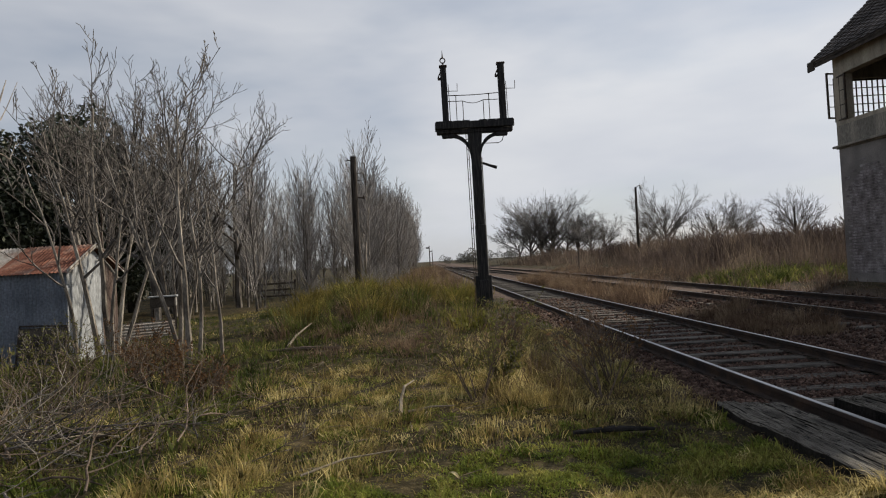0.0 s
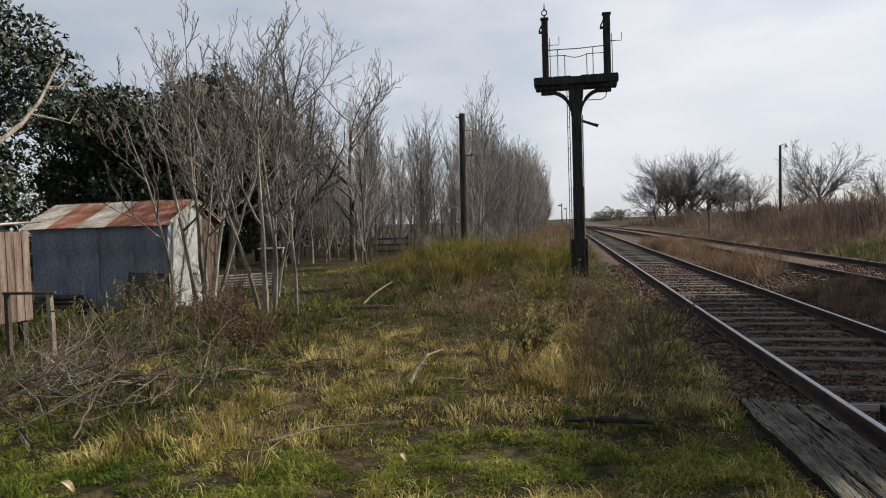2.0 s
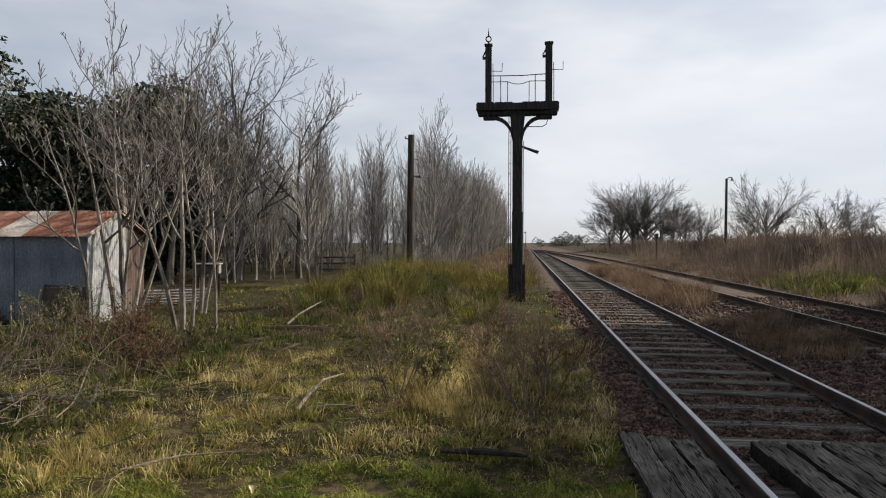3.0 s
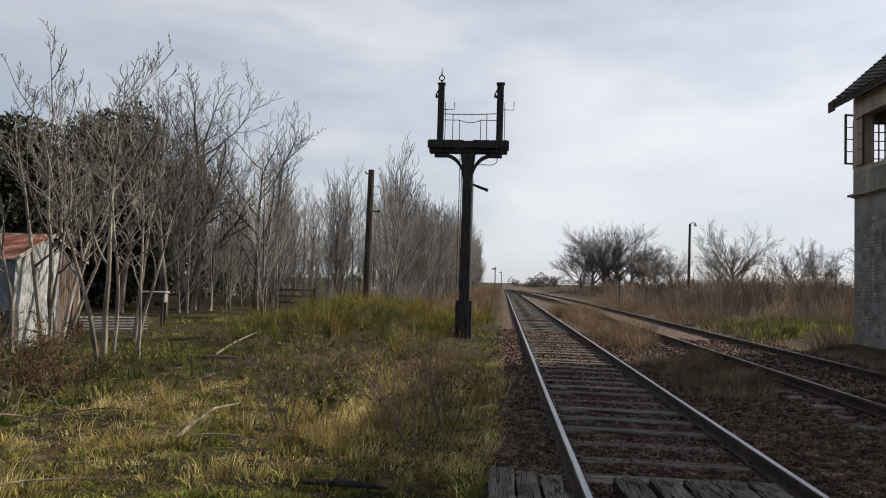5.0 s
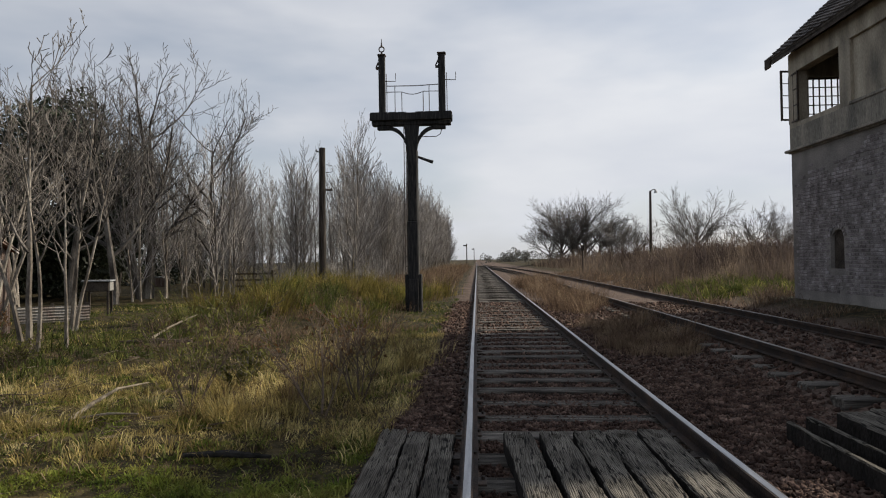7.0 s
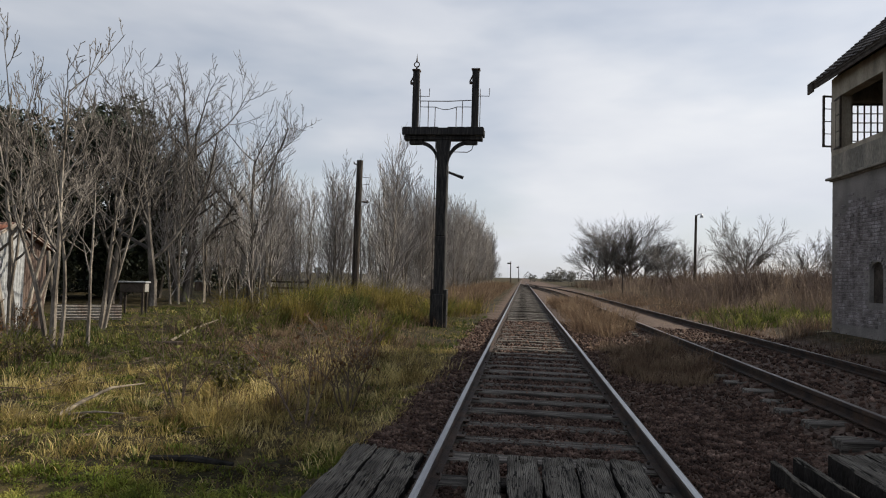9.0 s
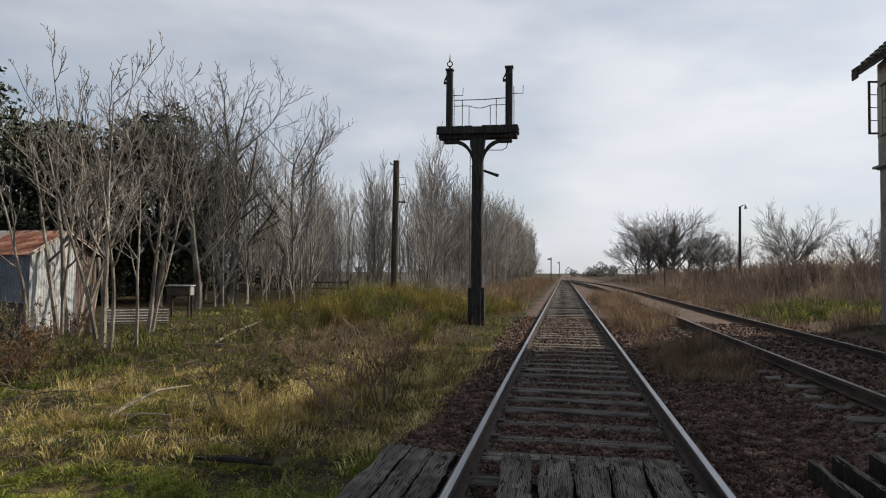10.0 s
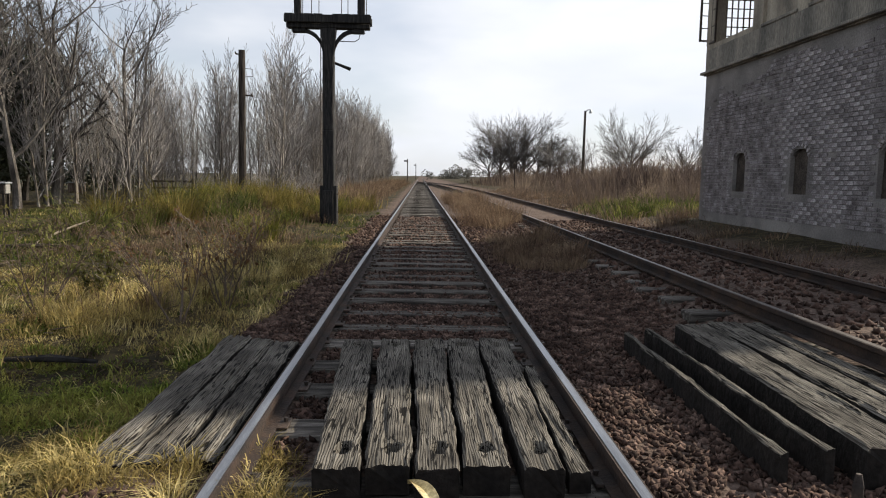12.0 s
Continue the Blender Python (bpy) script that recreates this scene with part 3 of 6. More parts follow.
    arm = Geo().tube([Vector((0.1, -0.02, 4.46)), Vector((0.42, -0.02, 4.34)), Vector((0.60, -0.02, 4.275))], [0.035, 0.04, 0.05], 8)
    part("broken_arm", arm, M_SIGNAL, s, "stub of a broken side arm")
    part("cable", Geo().tube([Vector((0.165, -0.05, z)) for z in (0.4, 1.5, 3.0, 4.6)], [0.016] * 4, 6), M_CONCRETE, s, "pale cable down the post")
    lad = Geo()
    for sx in (-0.25, -0.19):
        lad.tube([Vector((sx, 0.22, 0.1)), Vector((sx, 0.22, 5.5))], [0.012, 0.012], 5)
    for i in range(17):
        lad.tube([Vector((-0.25, 0.22, 0.4 + 0.3 * i)), Vector((-0.19, 0.22, 0.4 + 0.3 * i))], [0.008, 0.008], 4)
    part("ladder", lad, M_IRON, s, "narrow iron ladder behind the post")


bracket_signal()

# ---- telegraph pole and far poles ----


def round_pole(name, x, y, top, r0, r1, label, lean=(0, 0), extras=True):
    z0 = ground_z(x, y)
    p = thing(name, pose(x, y, z0), label, "utility pole")
    h = top - z0
    pts = [Vector((lean[0] * t, lean[1] * t, h * t - (0.1 if t == 0 else 0))) for t in (0, 0.3, 0.6, 0.85, 1)]
    part("pole", Geo().tube(pts, [r0 + (r1 - r0) * t for t in (0, 0.3, 0.6, 0.85, 1)], 12), M_POLE, p, smooth=False)
    if extras:
        part("peg", Geo().tube([Vector((lean[0] - r1, 0, h - 0.16)), Vector((lean[0] - r1 - 0.12, 0, h - 0.14)), Vector((lean[0] - r1 - 0.12, 0, h - 0.06))], [0.03, 0.03, 0.03], 6), M_IRON, p)
        part("bracket", Geo().tube([Vector((lean[0] + r1 * 0.7, 0, h - 1.72)), Vector((lean[0] + 0.42, 0, h - 1.76))], [0.035, 0.03], 6).tube([Vector((lean[0] + 0.36, 0, h - 1.77)), Vector((lean[0] + 0.36, 0, h - 1.66))], [0.045, 0.03], 6), M_IRON, p)
        part("wire_frame", Geo().tube([Vector((lean[0] + r1, 0, h - 0.7)), Vector((lean[0] + 0.4, 0, h - 0.72)), Vector((lean[0] + 0.42, 0, h - 1.0)), Vector((lean[0] + r1, 0, h - 1.02))], [0.012] * 4, 5), M_IRON, p)
    return p


round_pole("telegraph_pole", -7.14, 22.2, 6.17, 0.15, 0.125, "weathered timber telegraph pole without wires among tall grass", (0.05, 0))
lp = round_pole("lamp_pole", 12.05, 45.6, 6.35, 0.11, 0.08, "slim pole with small lamp above dry brush", (0.05, 0), False)
hz = 6.35 - ground_z(12.05, 45.6)
part("lamp_arm", Geo().tube([Vector((0.05, 0, hz - 0.12)), Vector((0.2, 0, hz + 0.08)), Vector((0.42, 0, hz + 0.10))], [0.03] * 3, 6), M_IRON, lp)
part("lamp_head", Geo().tube([Vector((0.42, 0, hz + 0.12)), Vector((0.44, 0, hz - 0.02)), Vector((0.45, 0, hz - 0.16))], [0.03, 0.09, 0.13], 8), M_ZINC, lp)
round_pole("bare_pole", 41.0, 76.0, 5.6, 0.10, 0.08, "bare thin pole standing in distant brush", (0, 0), False)

# ---- signal cabin ----


def wall_cells(g, axis, length, z0, z1, t0, t1, holes, sgn=1):
    """A wall along one axis, thickness t0..t1, with rectangular holes (a0, a1, z0, z1)."""
    cuts = sorted({0.0, length, *[h[0] for h in holes], *[h[1] for h in holes]})
    zs = sorted({z0, z1, *[h[2] for h in holes], *[h[3] for h in holes]})
    zs = [z for z in zs if z0 <= z <= z1]
    for a0, a1 in zip(cuts, cuts[1:]):
        run = None
        for b0, b1 in zip(zs, zs[1:]):
            am, bm_ = (a0 + a1) / 2, (b0 + b1) / 2
            if any(h[0] < am < h[1] and h[2] < bm_ < h[3] for h in holes):
                continue
            lo, hi = ((t0, sgn * a0, b0), (t1, sgn * a1, b1)) if axis == "y" else ((a0, t0, b0), (a1, t1, b1))
            g.box([min(p, q) for p, q in zip(lo, hi)], [max(p, q) for p, q in zip(lo, hi)])
    return g


CAB = pose(6.96, 11.57, 0.0, 0, 0, 0.2)
CL, CW, CZ = 8.0, 3.9, 4.03
ARCHES = [(1.74, 2.30), (4.11, 4.70), (6.63, 7.20)]
cabin = thing("signal_cabin", CAB, "derelict two-storey brick signal cabin with hipped tile roof beside siding", "signal cabin")
low_holes = [(a, b, 1.15, 2.0) for a, b in ARCHES]
g = wall_cells(Geo(), "y", CL, -0.1, CZ - 0.08, 0.03, 0.33, low_holes, -1)
g.box((0.33, -0.33, -0.1), (CW, -0.02, CZ - 0.08)).box((0.33, -CL, -0.1), (CW, -CL + 0.3, CZ - 0.08)).box((CW - 0.3, -CL + 0.3, -0.1), (CW, -0.33, CZ - 0.08))
lower_wall = part("lower_wall", g.weld(), M_RENDER, cabin, "lower storey of brick under flaking grey render")
UT = 6.38
up_holes = [(0.40, 2.32, 4.66, 5.90), (2.75, 4.04, 4.62, 5.92), (4.48, 5.83, 4.62, 5.92), (6.22, 7.5, 4.70, 5.98)]
g = wall_cells(Geo(), "y", CL, CZ + 0.02, UT, 0.0, 0.25, up_holes, -1)
wall_cells(g, "x", CW, CZ + 0.02, UT, -0.25, -0.001, [(0.0, 0.25, 0, 9), (0.36, 2.3, 4.66, 5.78), (2.5, 3.5, 4.66, 5.78)])
wall_cells(g, "x", CW, CZ + 0.02, UT, -CL, -CL + 0.25, [(0.0, 0.25, 0, 9)])
wall_cells(g, "y", CL - 0.5, CZ + 0.02, UT, CW - 0.25, CW, [], -1)
upper_wall = part("upper_wall", g.weld(), M_PLASTER, cabin, "stained cream plaster upper storey")


def ragged_panel(x0, x1, ya_, yb_, z0, z1, amp, seed):
    """A thin skin on the wall whose upper edge is uneven."""
    n = 26
    top = []
    for i in range(n + 1):
        y = yb_ + (ya_ - yb_) * i / n
        top.append((x0, y, z1 + amp * (noise.noise((y * 1.7, seed, 3.0)) + 0.6 * noise.noise((y * 6.5, seed, 7.0)))))
    return Geo().poly([(x0, ya_, z0), (x0, yb_, z0)] + top, (x1 - x0, 0, 0))


for a, b, z0, z1 in up_holes[1:3]:
    part("blocked_window", Geo().box((0.07, -b, z0), (0.2, -a, z1)), M_PLASTER, cabin, "walled-up window recess")
    part("window_sill", Geo().box((-0.03, -b - 0.03, z0 - 0.07), (0.07, -a + 0.03, z0 - 0.002), 0.012), M_PLASTER_DK, cabin)
part("stained_apron", ragged_panel(-0.006, -0.001, -CL + 0.02, -0.02, CZ + 0.03, 4.55, 0.012, 9.0), M_PLASTER_DK, cabin, "grey mould-stained plaster below the windows")
part("cornice", Geo().box((-0.10, -CL - 0.1, CZ - 0.060), (CW + 0.1, 0.10, CZ + 0.0), 0.012).box((-0.03, -CL - 0.03, CZ - 0.09), (CW + 0.03, 0.03, CZ - 0.062), 0.008).box((-0.03, -CL - 0.03, CZ + 0.002), (CW + 0.03, 0.03, CZ + 0.018), 0.006), M_PLASTER_DK, cabin, "moulded string course between the storeys")
part("upper_floor", Geo().box((0.25, -CL + 0.25, CZ + 0.02), (CW - 0.25, -0.25, CZ + 0.1)), M_WOOD_DK, cabin)
part("ceiling_boards", Geo().box((0.25, -CL + 0.25, 6.24), (CW - 0.25, -0.25, 6.28)), M_WOOD_DK, cabin)


def casement(parent, m, w, h, nx_, nz_, r=0.016, label="rusty steel casement frame"):
    win = new("window")
    win.parent = parent
    win.matrix_local = m
    win["label"] = label
    fr = Geo()
    for a in (0, w):
        fr.box((a - 0.022, -0.02, 0), (a + 0.022, 0.02, h))
    for z in (0, h):
        fr.box((-0.022, -0.021, z - 0.02), (w + 0.022, 0.021, z + 0.02))
    part("window_frame", fr, M_IRON, win)
    for i in range(1, nx_):
        part("glazing_bar", Geo().box((w * i / nx_ - r, -0.014, 0), (w * i / nx_ + r, 0.014, h)), M_IRON, win)
    for i in range(1, nz_):
        part("glazing_bar", Geo().box((0, -0.012, h * i / nz_ - r * 0.8), (w, 0.012, h * i / nz_ + r * 0.8)), M_IRON, win)
    return win


casement(cabin, pose(0.38, -0.13, 4.68), 1.90, 1.08, 13, 5, 0.013)
casement(cabin, pose(2.52, -0.13, 4.68), 0.96, 1.08, 3, 3)
casement(cabin, pose(-0.02, -0.50, 4.70, 0, 0, 84), 0.55, 1.15, 2, 3, 0.012, "open steel casement swung outward at the corner")
casement(cabin, pose(-0.17, 0.02, 4.80, 0, 0, 8), 0.55, 1.20, 2, 4, 0.010, "empty iron guard frame projecting past the corner")
shut = thing("sheet_shutter", CAB @ pose(0.02, -6.17, 4.68, 0, 0, 0), "dented blue-grey sheet metal over a cabin window", "shutter")
wv = Geo()
for i in range(29):
    y = -1.42 * i / 28
    x = -0.05 + 0.018 * math.sin(i * 2.1) - (0.05 if i < 2 else 0)
    wv.v += [Vector((x, y, 0.0)), Vector((x, y, 1.36)), Vector((x + 0.004, y, 0.0)), Vector((x + 0.004, y, 1.36))]
for i in range(28):
    o = 4 * i
    wv.f += [(o, o + 4, o + 5, o + 1), (o + 2, o + 3, o + 7, o + 6), (o + 1, o + 5, o + 7, o + 3), (o, o + 2, o + 6, o + 4)]
part("sheet", wv, M_ZINC_BLUE, shut)
part("fixing_batten", Geo().box((-0.02, -1.42, 1.2), (-0.002, 0, 1.26)), M_WOOD_DK, shut)
# arched heads of the lower windows, their shutters and sills
for a, b in ARCHES:
    w, c = b - a, -(a + b) / 2
    arc = [(0.06, c + w / 2 * math.cos(t), 1.82 + 0.18 * math.sin(t)) for t in [math.pi * i / 10 for i in range(11)]]
    part("arch_head", Geo().poly([(0.06, c - w / 2, 2.004), *arc[::-1], (0.06, c + w / 2, 2.004)], (0.2, 0, 0)), M_RENDER, cabin, "brick arch above the small window")
    part("window_board", Geo().box((0.12, -b + 0.001, 1.151), (0.16, -a - 0.001, 1.999)), M_WOOD_DK, cabin, "dark board closing the small window")
# gabled tile roof
OVX, OVY, EZ, RZ = 0.24, 0.24, 6.42, 8.46
X0, X1, Y0, Y1 = -OVX, CW + OVX, -CL - OVY, 0.70
xm = CW / 2
for y0, y1 in ((-0.25, -0.002), (-CL, -CL + 0.25)):
    part("gable_wall", Geo().poly([(0.0, y0, UT + 0.002), (CW, y0, UT + 0.002), (xm, y0, RZ - 0.16)], (0, y1 - y0, 0)), M_PLASTER, cabin)


def roof_slope(corners):
    """One slope laid in tile courses, each course standing a little proud of the one above."""
    a, b, c, d = [Vector(p) for p in corners]
    n = 22
    up = (b - a).cross(d - a).normalized()
    if up.z < 0:
        up = -up
    for i in range(n):
        t0, t1 = i / n, min(1.0, (i + 1.25) / n)
        l0, l1, r0, r1 = a.lerp(d, t0), a.lerp(d, t1), b.lerp(c, t0), b.lerp(c, t1)
        m = max(3, int((r0 - l0).length / 0.16))
        g, o = Geo(), 0
        for j in range(m + 1):
            s = j / m
            h = (0.055 if j % 2 else 0.03) + 0.012 * noise.noise((i * 1.7, j * 0.9, 3.0))
            p0, p1 = l0.lerp(r0, s), l1.lerp(r1, s)
            g.v += [p0 + up * h, p1 + up * (h - 0.028), p0 - up * 0.02]
        for j in range(m):
            k = o + 3 * j
            g.f += [(k, k + 3, k + 4, k + 1), (k, k + 2, k + 5, k + 3)]
        part("tile_course", g, M_TILE, cabin)


for cs in (((X0, Y0, EZ), (X0, Y1, EZ), (xm, Y1, RZ), (xm, Y0, RZ)), ((X1, Y1, EZ), (X1, Y0, EZ), (xm, Y0, RZ), (xm, Y1, RZ))):
    roof_slope(cs)
for sx, xa in ((1, X0), (-1, X1)):
    part("roof_boarding", Geo().poly([(xa, Y0 + 0.02, EZ - 0.03), (xm, Y0 + 0.02, RZ - 0.03), (xm, Y0 + 0.02, RZ - 0.07), (xa, Y0 + 0.02, EZ - 0.07)], (0, Y1 - Y0 - 0.04, 0)), M_WOOD_DK, cabin)
    part("fascia", Geo().box((min(xa, xa + sx * 0.03), Y0, EZ - 0.14), (max(xa, xa + sx * 0.03), Y1 - 0.3, EZ - 0.0)), M_WOOD_DK, cabin)
for ye in (Y0 - 0.005, Y1 - 0.02):
    part("verge_board", Geo().poly([(X0, ye, EZ - 0.13), (xm, ye, RZ - 0.12), (X1, ye, EZ - 0.13), (X1, ye, EZ + 0.01), (xm, ye, RZ + 0.02), (X0, ye, EZ + 0.01)], (0, 0.025, 0)), M_WOOD_DK, cabin)
part("loose_fascia_end", Geo().box((X0 - 0.03, Y1 - 0.28, EZ - 0.20), (X0 + 0.02, Y1 + 0.03, EZ + 0.07), 0.01), M_WOOD_DK, cabin, "sagging broken end of the eaves board")
cap_geo = Geo()
for i in range(8):
    t = math.pi * i / 7
    for yy, k in ((-0.21, 1.0), (0.21, 0.86)):
        cap_geo.v.append(Vector((0.11 * k * math.cos(t), yy, 0.10 * k * math.sin(t))))
cap_geo.f += [(2 * i, 2 * i + 2, 2 * i + 3, 2 * i + 1) for i in range(7)] + [tuple(range(0, 16, 2)), tuple(range(15, 0, -2))]
cap_mesh = cap_geo.mesh("ridge_tile", M_TILE)
rg = random.Random(9)
for p0, p1, lost in (((xm, Y0, RZ), (xm, Y1, RZ), 0.0),):
    p0, p1 = Vector(p0), Vector(p1)
    d = p1 - p0
    n = int(d.length / 0.38)
    for i in range(n + 1):
        t = i / n
        if 0.04 < t < lost:
            continue
        q = d.to_track_quat("Y", "Z").to_matrix().to_4x4()
        o = part("ridge_tile", cap_mesh, None, cabin)
        o.matrix_local = Matrix.Translation(p0 + d * t + Vector((0, 0, 0.04 + rg.uniform(-0.01, 0.015)))) @ q

# bricks laid bare where the render has fallen
brick_meshes = []
for s in range(4):
    g = Geo().box((-0.010, -0.120, -0.031), (0.03, 0.120, 0.031), 0.004)
    for v in g.v:
        v.x += 0.004 * noise.noise((v.y * 9, v.z * 20, s * 5.0))
        v.y += 0.004 * noise.noise((v.z * 30, s * 3.0, 1.0))
    brick_meshes.append(g.mesh("brick", M_BRICK))
rg, spots_ = random.Random(8), []
for row in range(40):
    z = 0.66 + row * 0.080
    y = -0.16 + (0.128 if row % 2 else 0.0)
    while y > -CL + 0.2:
        y -= 0.257
        bare = 0.8 * noise.noise((y * 0.55, z * 0.9, 21.0)) + 0.45 * noise.noise((y * 2.3, z * 3.1, 5.0)) + 0.52 - 0.9 * max(0.0, z - 2.75 - 0.06 * -y) - 1.0 * max(0.0, 0.95 - z) - 0.6 * max(0.0, 0.9 + y)
        hole = any(a - 0.14 < -y < b + 0.14 and 1.02 < z < 2.06 for a, b in ARCHES)
        if bare + rg.uniform(-0.22, 0.22) > -0.16 and not hole:
            spots_.append((y, z))
near_ = sorted(spots_, key=lambda q: abs(q[0] + 5.0) + 0.5 * abs(q[1] - 2.2))
rest = Geo()
for n_, (y, z) in enumerate(near_):
    m = pose(0.034 - rg.uniform(0.0, 0.008), y, z, rg.uniform(-0.8, 0.8), rg.uniform(-1, 1), 0)
    me = rg.choice(brick_meshes)
    if n_ < 300:
        o = part("brick", me, None, lower_wall)
        o.matrix_local = m
    else:
        k = len(rest.v)
        rest.v += [m @ v.co for v in me.vertices]
        rest.f += [tuple(k + i for i in f.vertices) for f in me.polygons]
tagged(part("brickwork", rest, M_BRICK, lower_wall), kind="stuff")
for a, b in ARCHES:
    c, w = -(a + b) / 2, (b - a) / 2 + 0.06
    for i in range(9):
        t = math.pi * (0.06 + 0.88 * i / 8)
        o = part("arch_brick", brick_meshes[i % 4], None, lower_wall)
        o.matrix_local = pose(0.022, c + w * math.cos(t), 1.84 + 0.26 * math.sin(t), math.degrees(math.atan2(0.26 * math.sin(t), w * math.cos(t))), 0, 0) @ Matrix.Diagonal((1, 0.42, 0.9, 1))

# ---- sheds and yard ----


def corrugated(w, h, pitch=0.076, amp=0.011, seed=0):
    """A corrugated sheet in its own x-z plane, w wide and h high."""
    g, n = Geo(), max(8, int(w / pitch * 4))
    for j in range(4):
        for i in range(n + 1):
            x, z = w * i / n, h * j / 3
            y = amp * math.sin(2 * math.pi * x / pitch) + 0.012 * noise.noise((x * 2.0, z * 2.0, seed * 3.1))
            g.v.append(Vector((x, y, z)))
    for j in range(3):
        for i in range(n):
            o = j * (n + 1) + i
            g.f.append((o, o + 1, o + n + 2, o + n + 1))
    k = len(g.v)
    g.v += [v + Vector((0, 0.003, 0)) for v in g.v]
    g.f += [tuple(k + i for i in reversed(f)) for f in g.f[:]]
    return g


SH = pose(-11.53, 7.42, 0.0, 0, 0, -3)
SL, SD, SE, SR = 3.5, 2.0, 1.85, 2.36
shed = thing("tin_shed", SH, "small corrugated tin shed with rust-streaked gabled roof among bare trees", "shed")
for i in range(4):
    o = part("wall_sheet", corrugated(SL / 4 + 0.03, 1.88, seed=i), M_ZINC_BLUE, shed, "blue-grey corrugated wall sheet")
    o.location = (-SL + i * SL / 4, 0.0 - 0.006 * (i % 2), -0.05)
# gable: two sheets paler than the long wall, the third brown for boards
for i in range(3):
    w = SD / 3
    g = corrugated(w + 0.02, 1.86, seed=10 + i)
    for v in g.v:
        if v.z > 1.0:
            u = i * w + v.x
            v.z *= 1 + (1 - abs(u - SD / 2) / (SD / 2)) * 0.27 * (v.z / 1.86)
    o = part("gable_sheet", g, M_ZINC_PALE if i < 2 else M_SHED_WOOD, shed, "pale corrugated gable sheet" if i < 2 else "brown gable sheet in place of timber boards")
    o.matrix_local = pose(0.006 * (i % 2), i * w, -0.05, 0, 0, 90)
part("back_wall", Geo().box((-SL, SD - 0.02, -0.05), (-0.01, SD, SE)), M_ZINC, shed)
part("end_wall", Geo().poly([(-SL, 0.02, -0.05), (-SL, SD - 0.02, -0.05), (-SL, SD - 0.02, SE), (-SL, SD / 2, SR - 0.06), (-SL, 0.02, SE)], (0.02, 0, 0)), M_ZINC, shed)
part("corner_post", Geo().box((-0.07, 0.025, -0.05), (-0.02, 0.085, SE - 0.05)), M_WOOD_DK, shed)
sl_len = math.hypot(SD / 2 + 0.16, SR - SE + 0.09)
tilt = math.degrees(math.atan2(SR - SE + 0.06, SD / 2 + 0.12))
for i, mm in enumerate((M_SHEET_PALE, M_RUST_SHEET, M_SHEET_PALE, M_RUST_SHEET, M_RUST_SHEET)):
    for side in (0, 1):
        o = part("roof_sheet", corrugated(0.80, sl_len, seed=20 + i), (M_RUST_SHEET if side else mm), shed, "rust-red roof sheet" if mm is M_RUST_SHEET else "pale grey roof sheet with rust streaks")
        if side == 0:
            o.matrix_local = pose(-SL - 0.22 + i * 0.77, -0.16, SE - 0.045 + 0.004 * (i % 2), tilt - 90, 0, 0)
        else:
            o.matrix_local = pose(-SL + 0.58 + i * 0.77, SD + 0.16, SE - 0.045 + 0.004 * (i % 2), tilt - 90, 0, 180)
part("verge_board", Geo().poly([(0.12, -0.14, SE - 0.09), (0.12, SD / 2, SR - 0.03), (0.12, SD + 0.14, SE - 0.09), (0.12, SD + 0.14, SE + 0.0), (0.12, SD / 2, SR + 0.06), (0.12, -0.14, SE + 0.0)], (0.02, 0, 0)), M_SHEET_PALE, shed, "pale board along the gable")

bed = thing("bedstead", SH @ pose(-0.95, -0.22, 0.0, -14, 0, 0), "rusty iron bed frame leaning against tin shed wall", "metal frame")
part("frame_rim", Geo().tube([Vector(p) for p in ((0, 0, -0.03), (0, 0, 0.8), (0.98, 0, 0.76), (0.98, 0, -0.03))], [0.02] * 4, 6), M_IRON, bed)
for z in (0.28, 0.52):
    part("crossbar", Geo().tube([Vector((0, 0, z)), Vector((0.98, 0, z - 0.02))], [0.013, 0.013], 6), M_IRON, bed)
part("mesh_panel", Geo().box((0.02, -0.002, 0.1), (0.96, 0.002, 0.74)), M_WOOD_DK, bed)
scrap = thing("scrap_boards", SH @ pose(-2.3, -0.5, 0.0), "stack of dark old boards lying before the tin shed", "boards")
for i in range(4):
    part("board", Geo().box((-0.9 + 0.1 * i, -0.12, 0.09 * i), (0.75 - 0.12 * i, 0.22, 0.09 * i + 0.06), 0.008), M_WOOD_DK, scrap)

hut = thing("board_hut", pose(-11.5, 1.58, 0.0, 0, 0, -3), "raised hut of faded red-brown boards with tin roof", "hut")
for i in range(12):
    part("board", Geo().box((-0.02 - 0.15 * (i + 1) + 0.008, -0.012 - 0.004 * (i % 2), 0.34), (-0.02 - 0.15 * i, 0.012, 1.74), 0.004), M_SHED_WOOD, hut)
    part("board", Geo().box((-0.012, 0.15 * i + 0.014, 0.34), (0.012 + 0.004 * (i % 2), 0.15 * i + 0.157, 1.74), 0.004), M_SHED_WOOD, hut)
part("inner_box", Geo().box((-1.8, 0.014, 0.33), (-0.014, 1.8, 1.70)), M_WOOD_DK, hut)
hr = part("roof_sheet", corrugated(2.1, 2.1, seed=50), M_SHEET_PALE, hut, "grey corrugated roof sheet")
hr.matrix_local = pose(-1.95, -0.16, 1.74, -86, 0, 0)
for x, y in ((-0.08, 0.08), (-1.7, 0.08), (-0.08, 1.7), (-1.7, 1.7)):
    part("leg", Geo().box((x - 0.05, y - 0.05, -0.05), (x + 0.05, y + 0.05, 0.34)), M_WOOD_DK, hut)

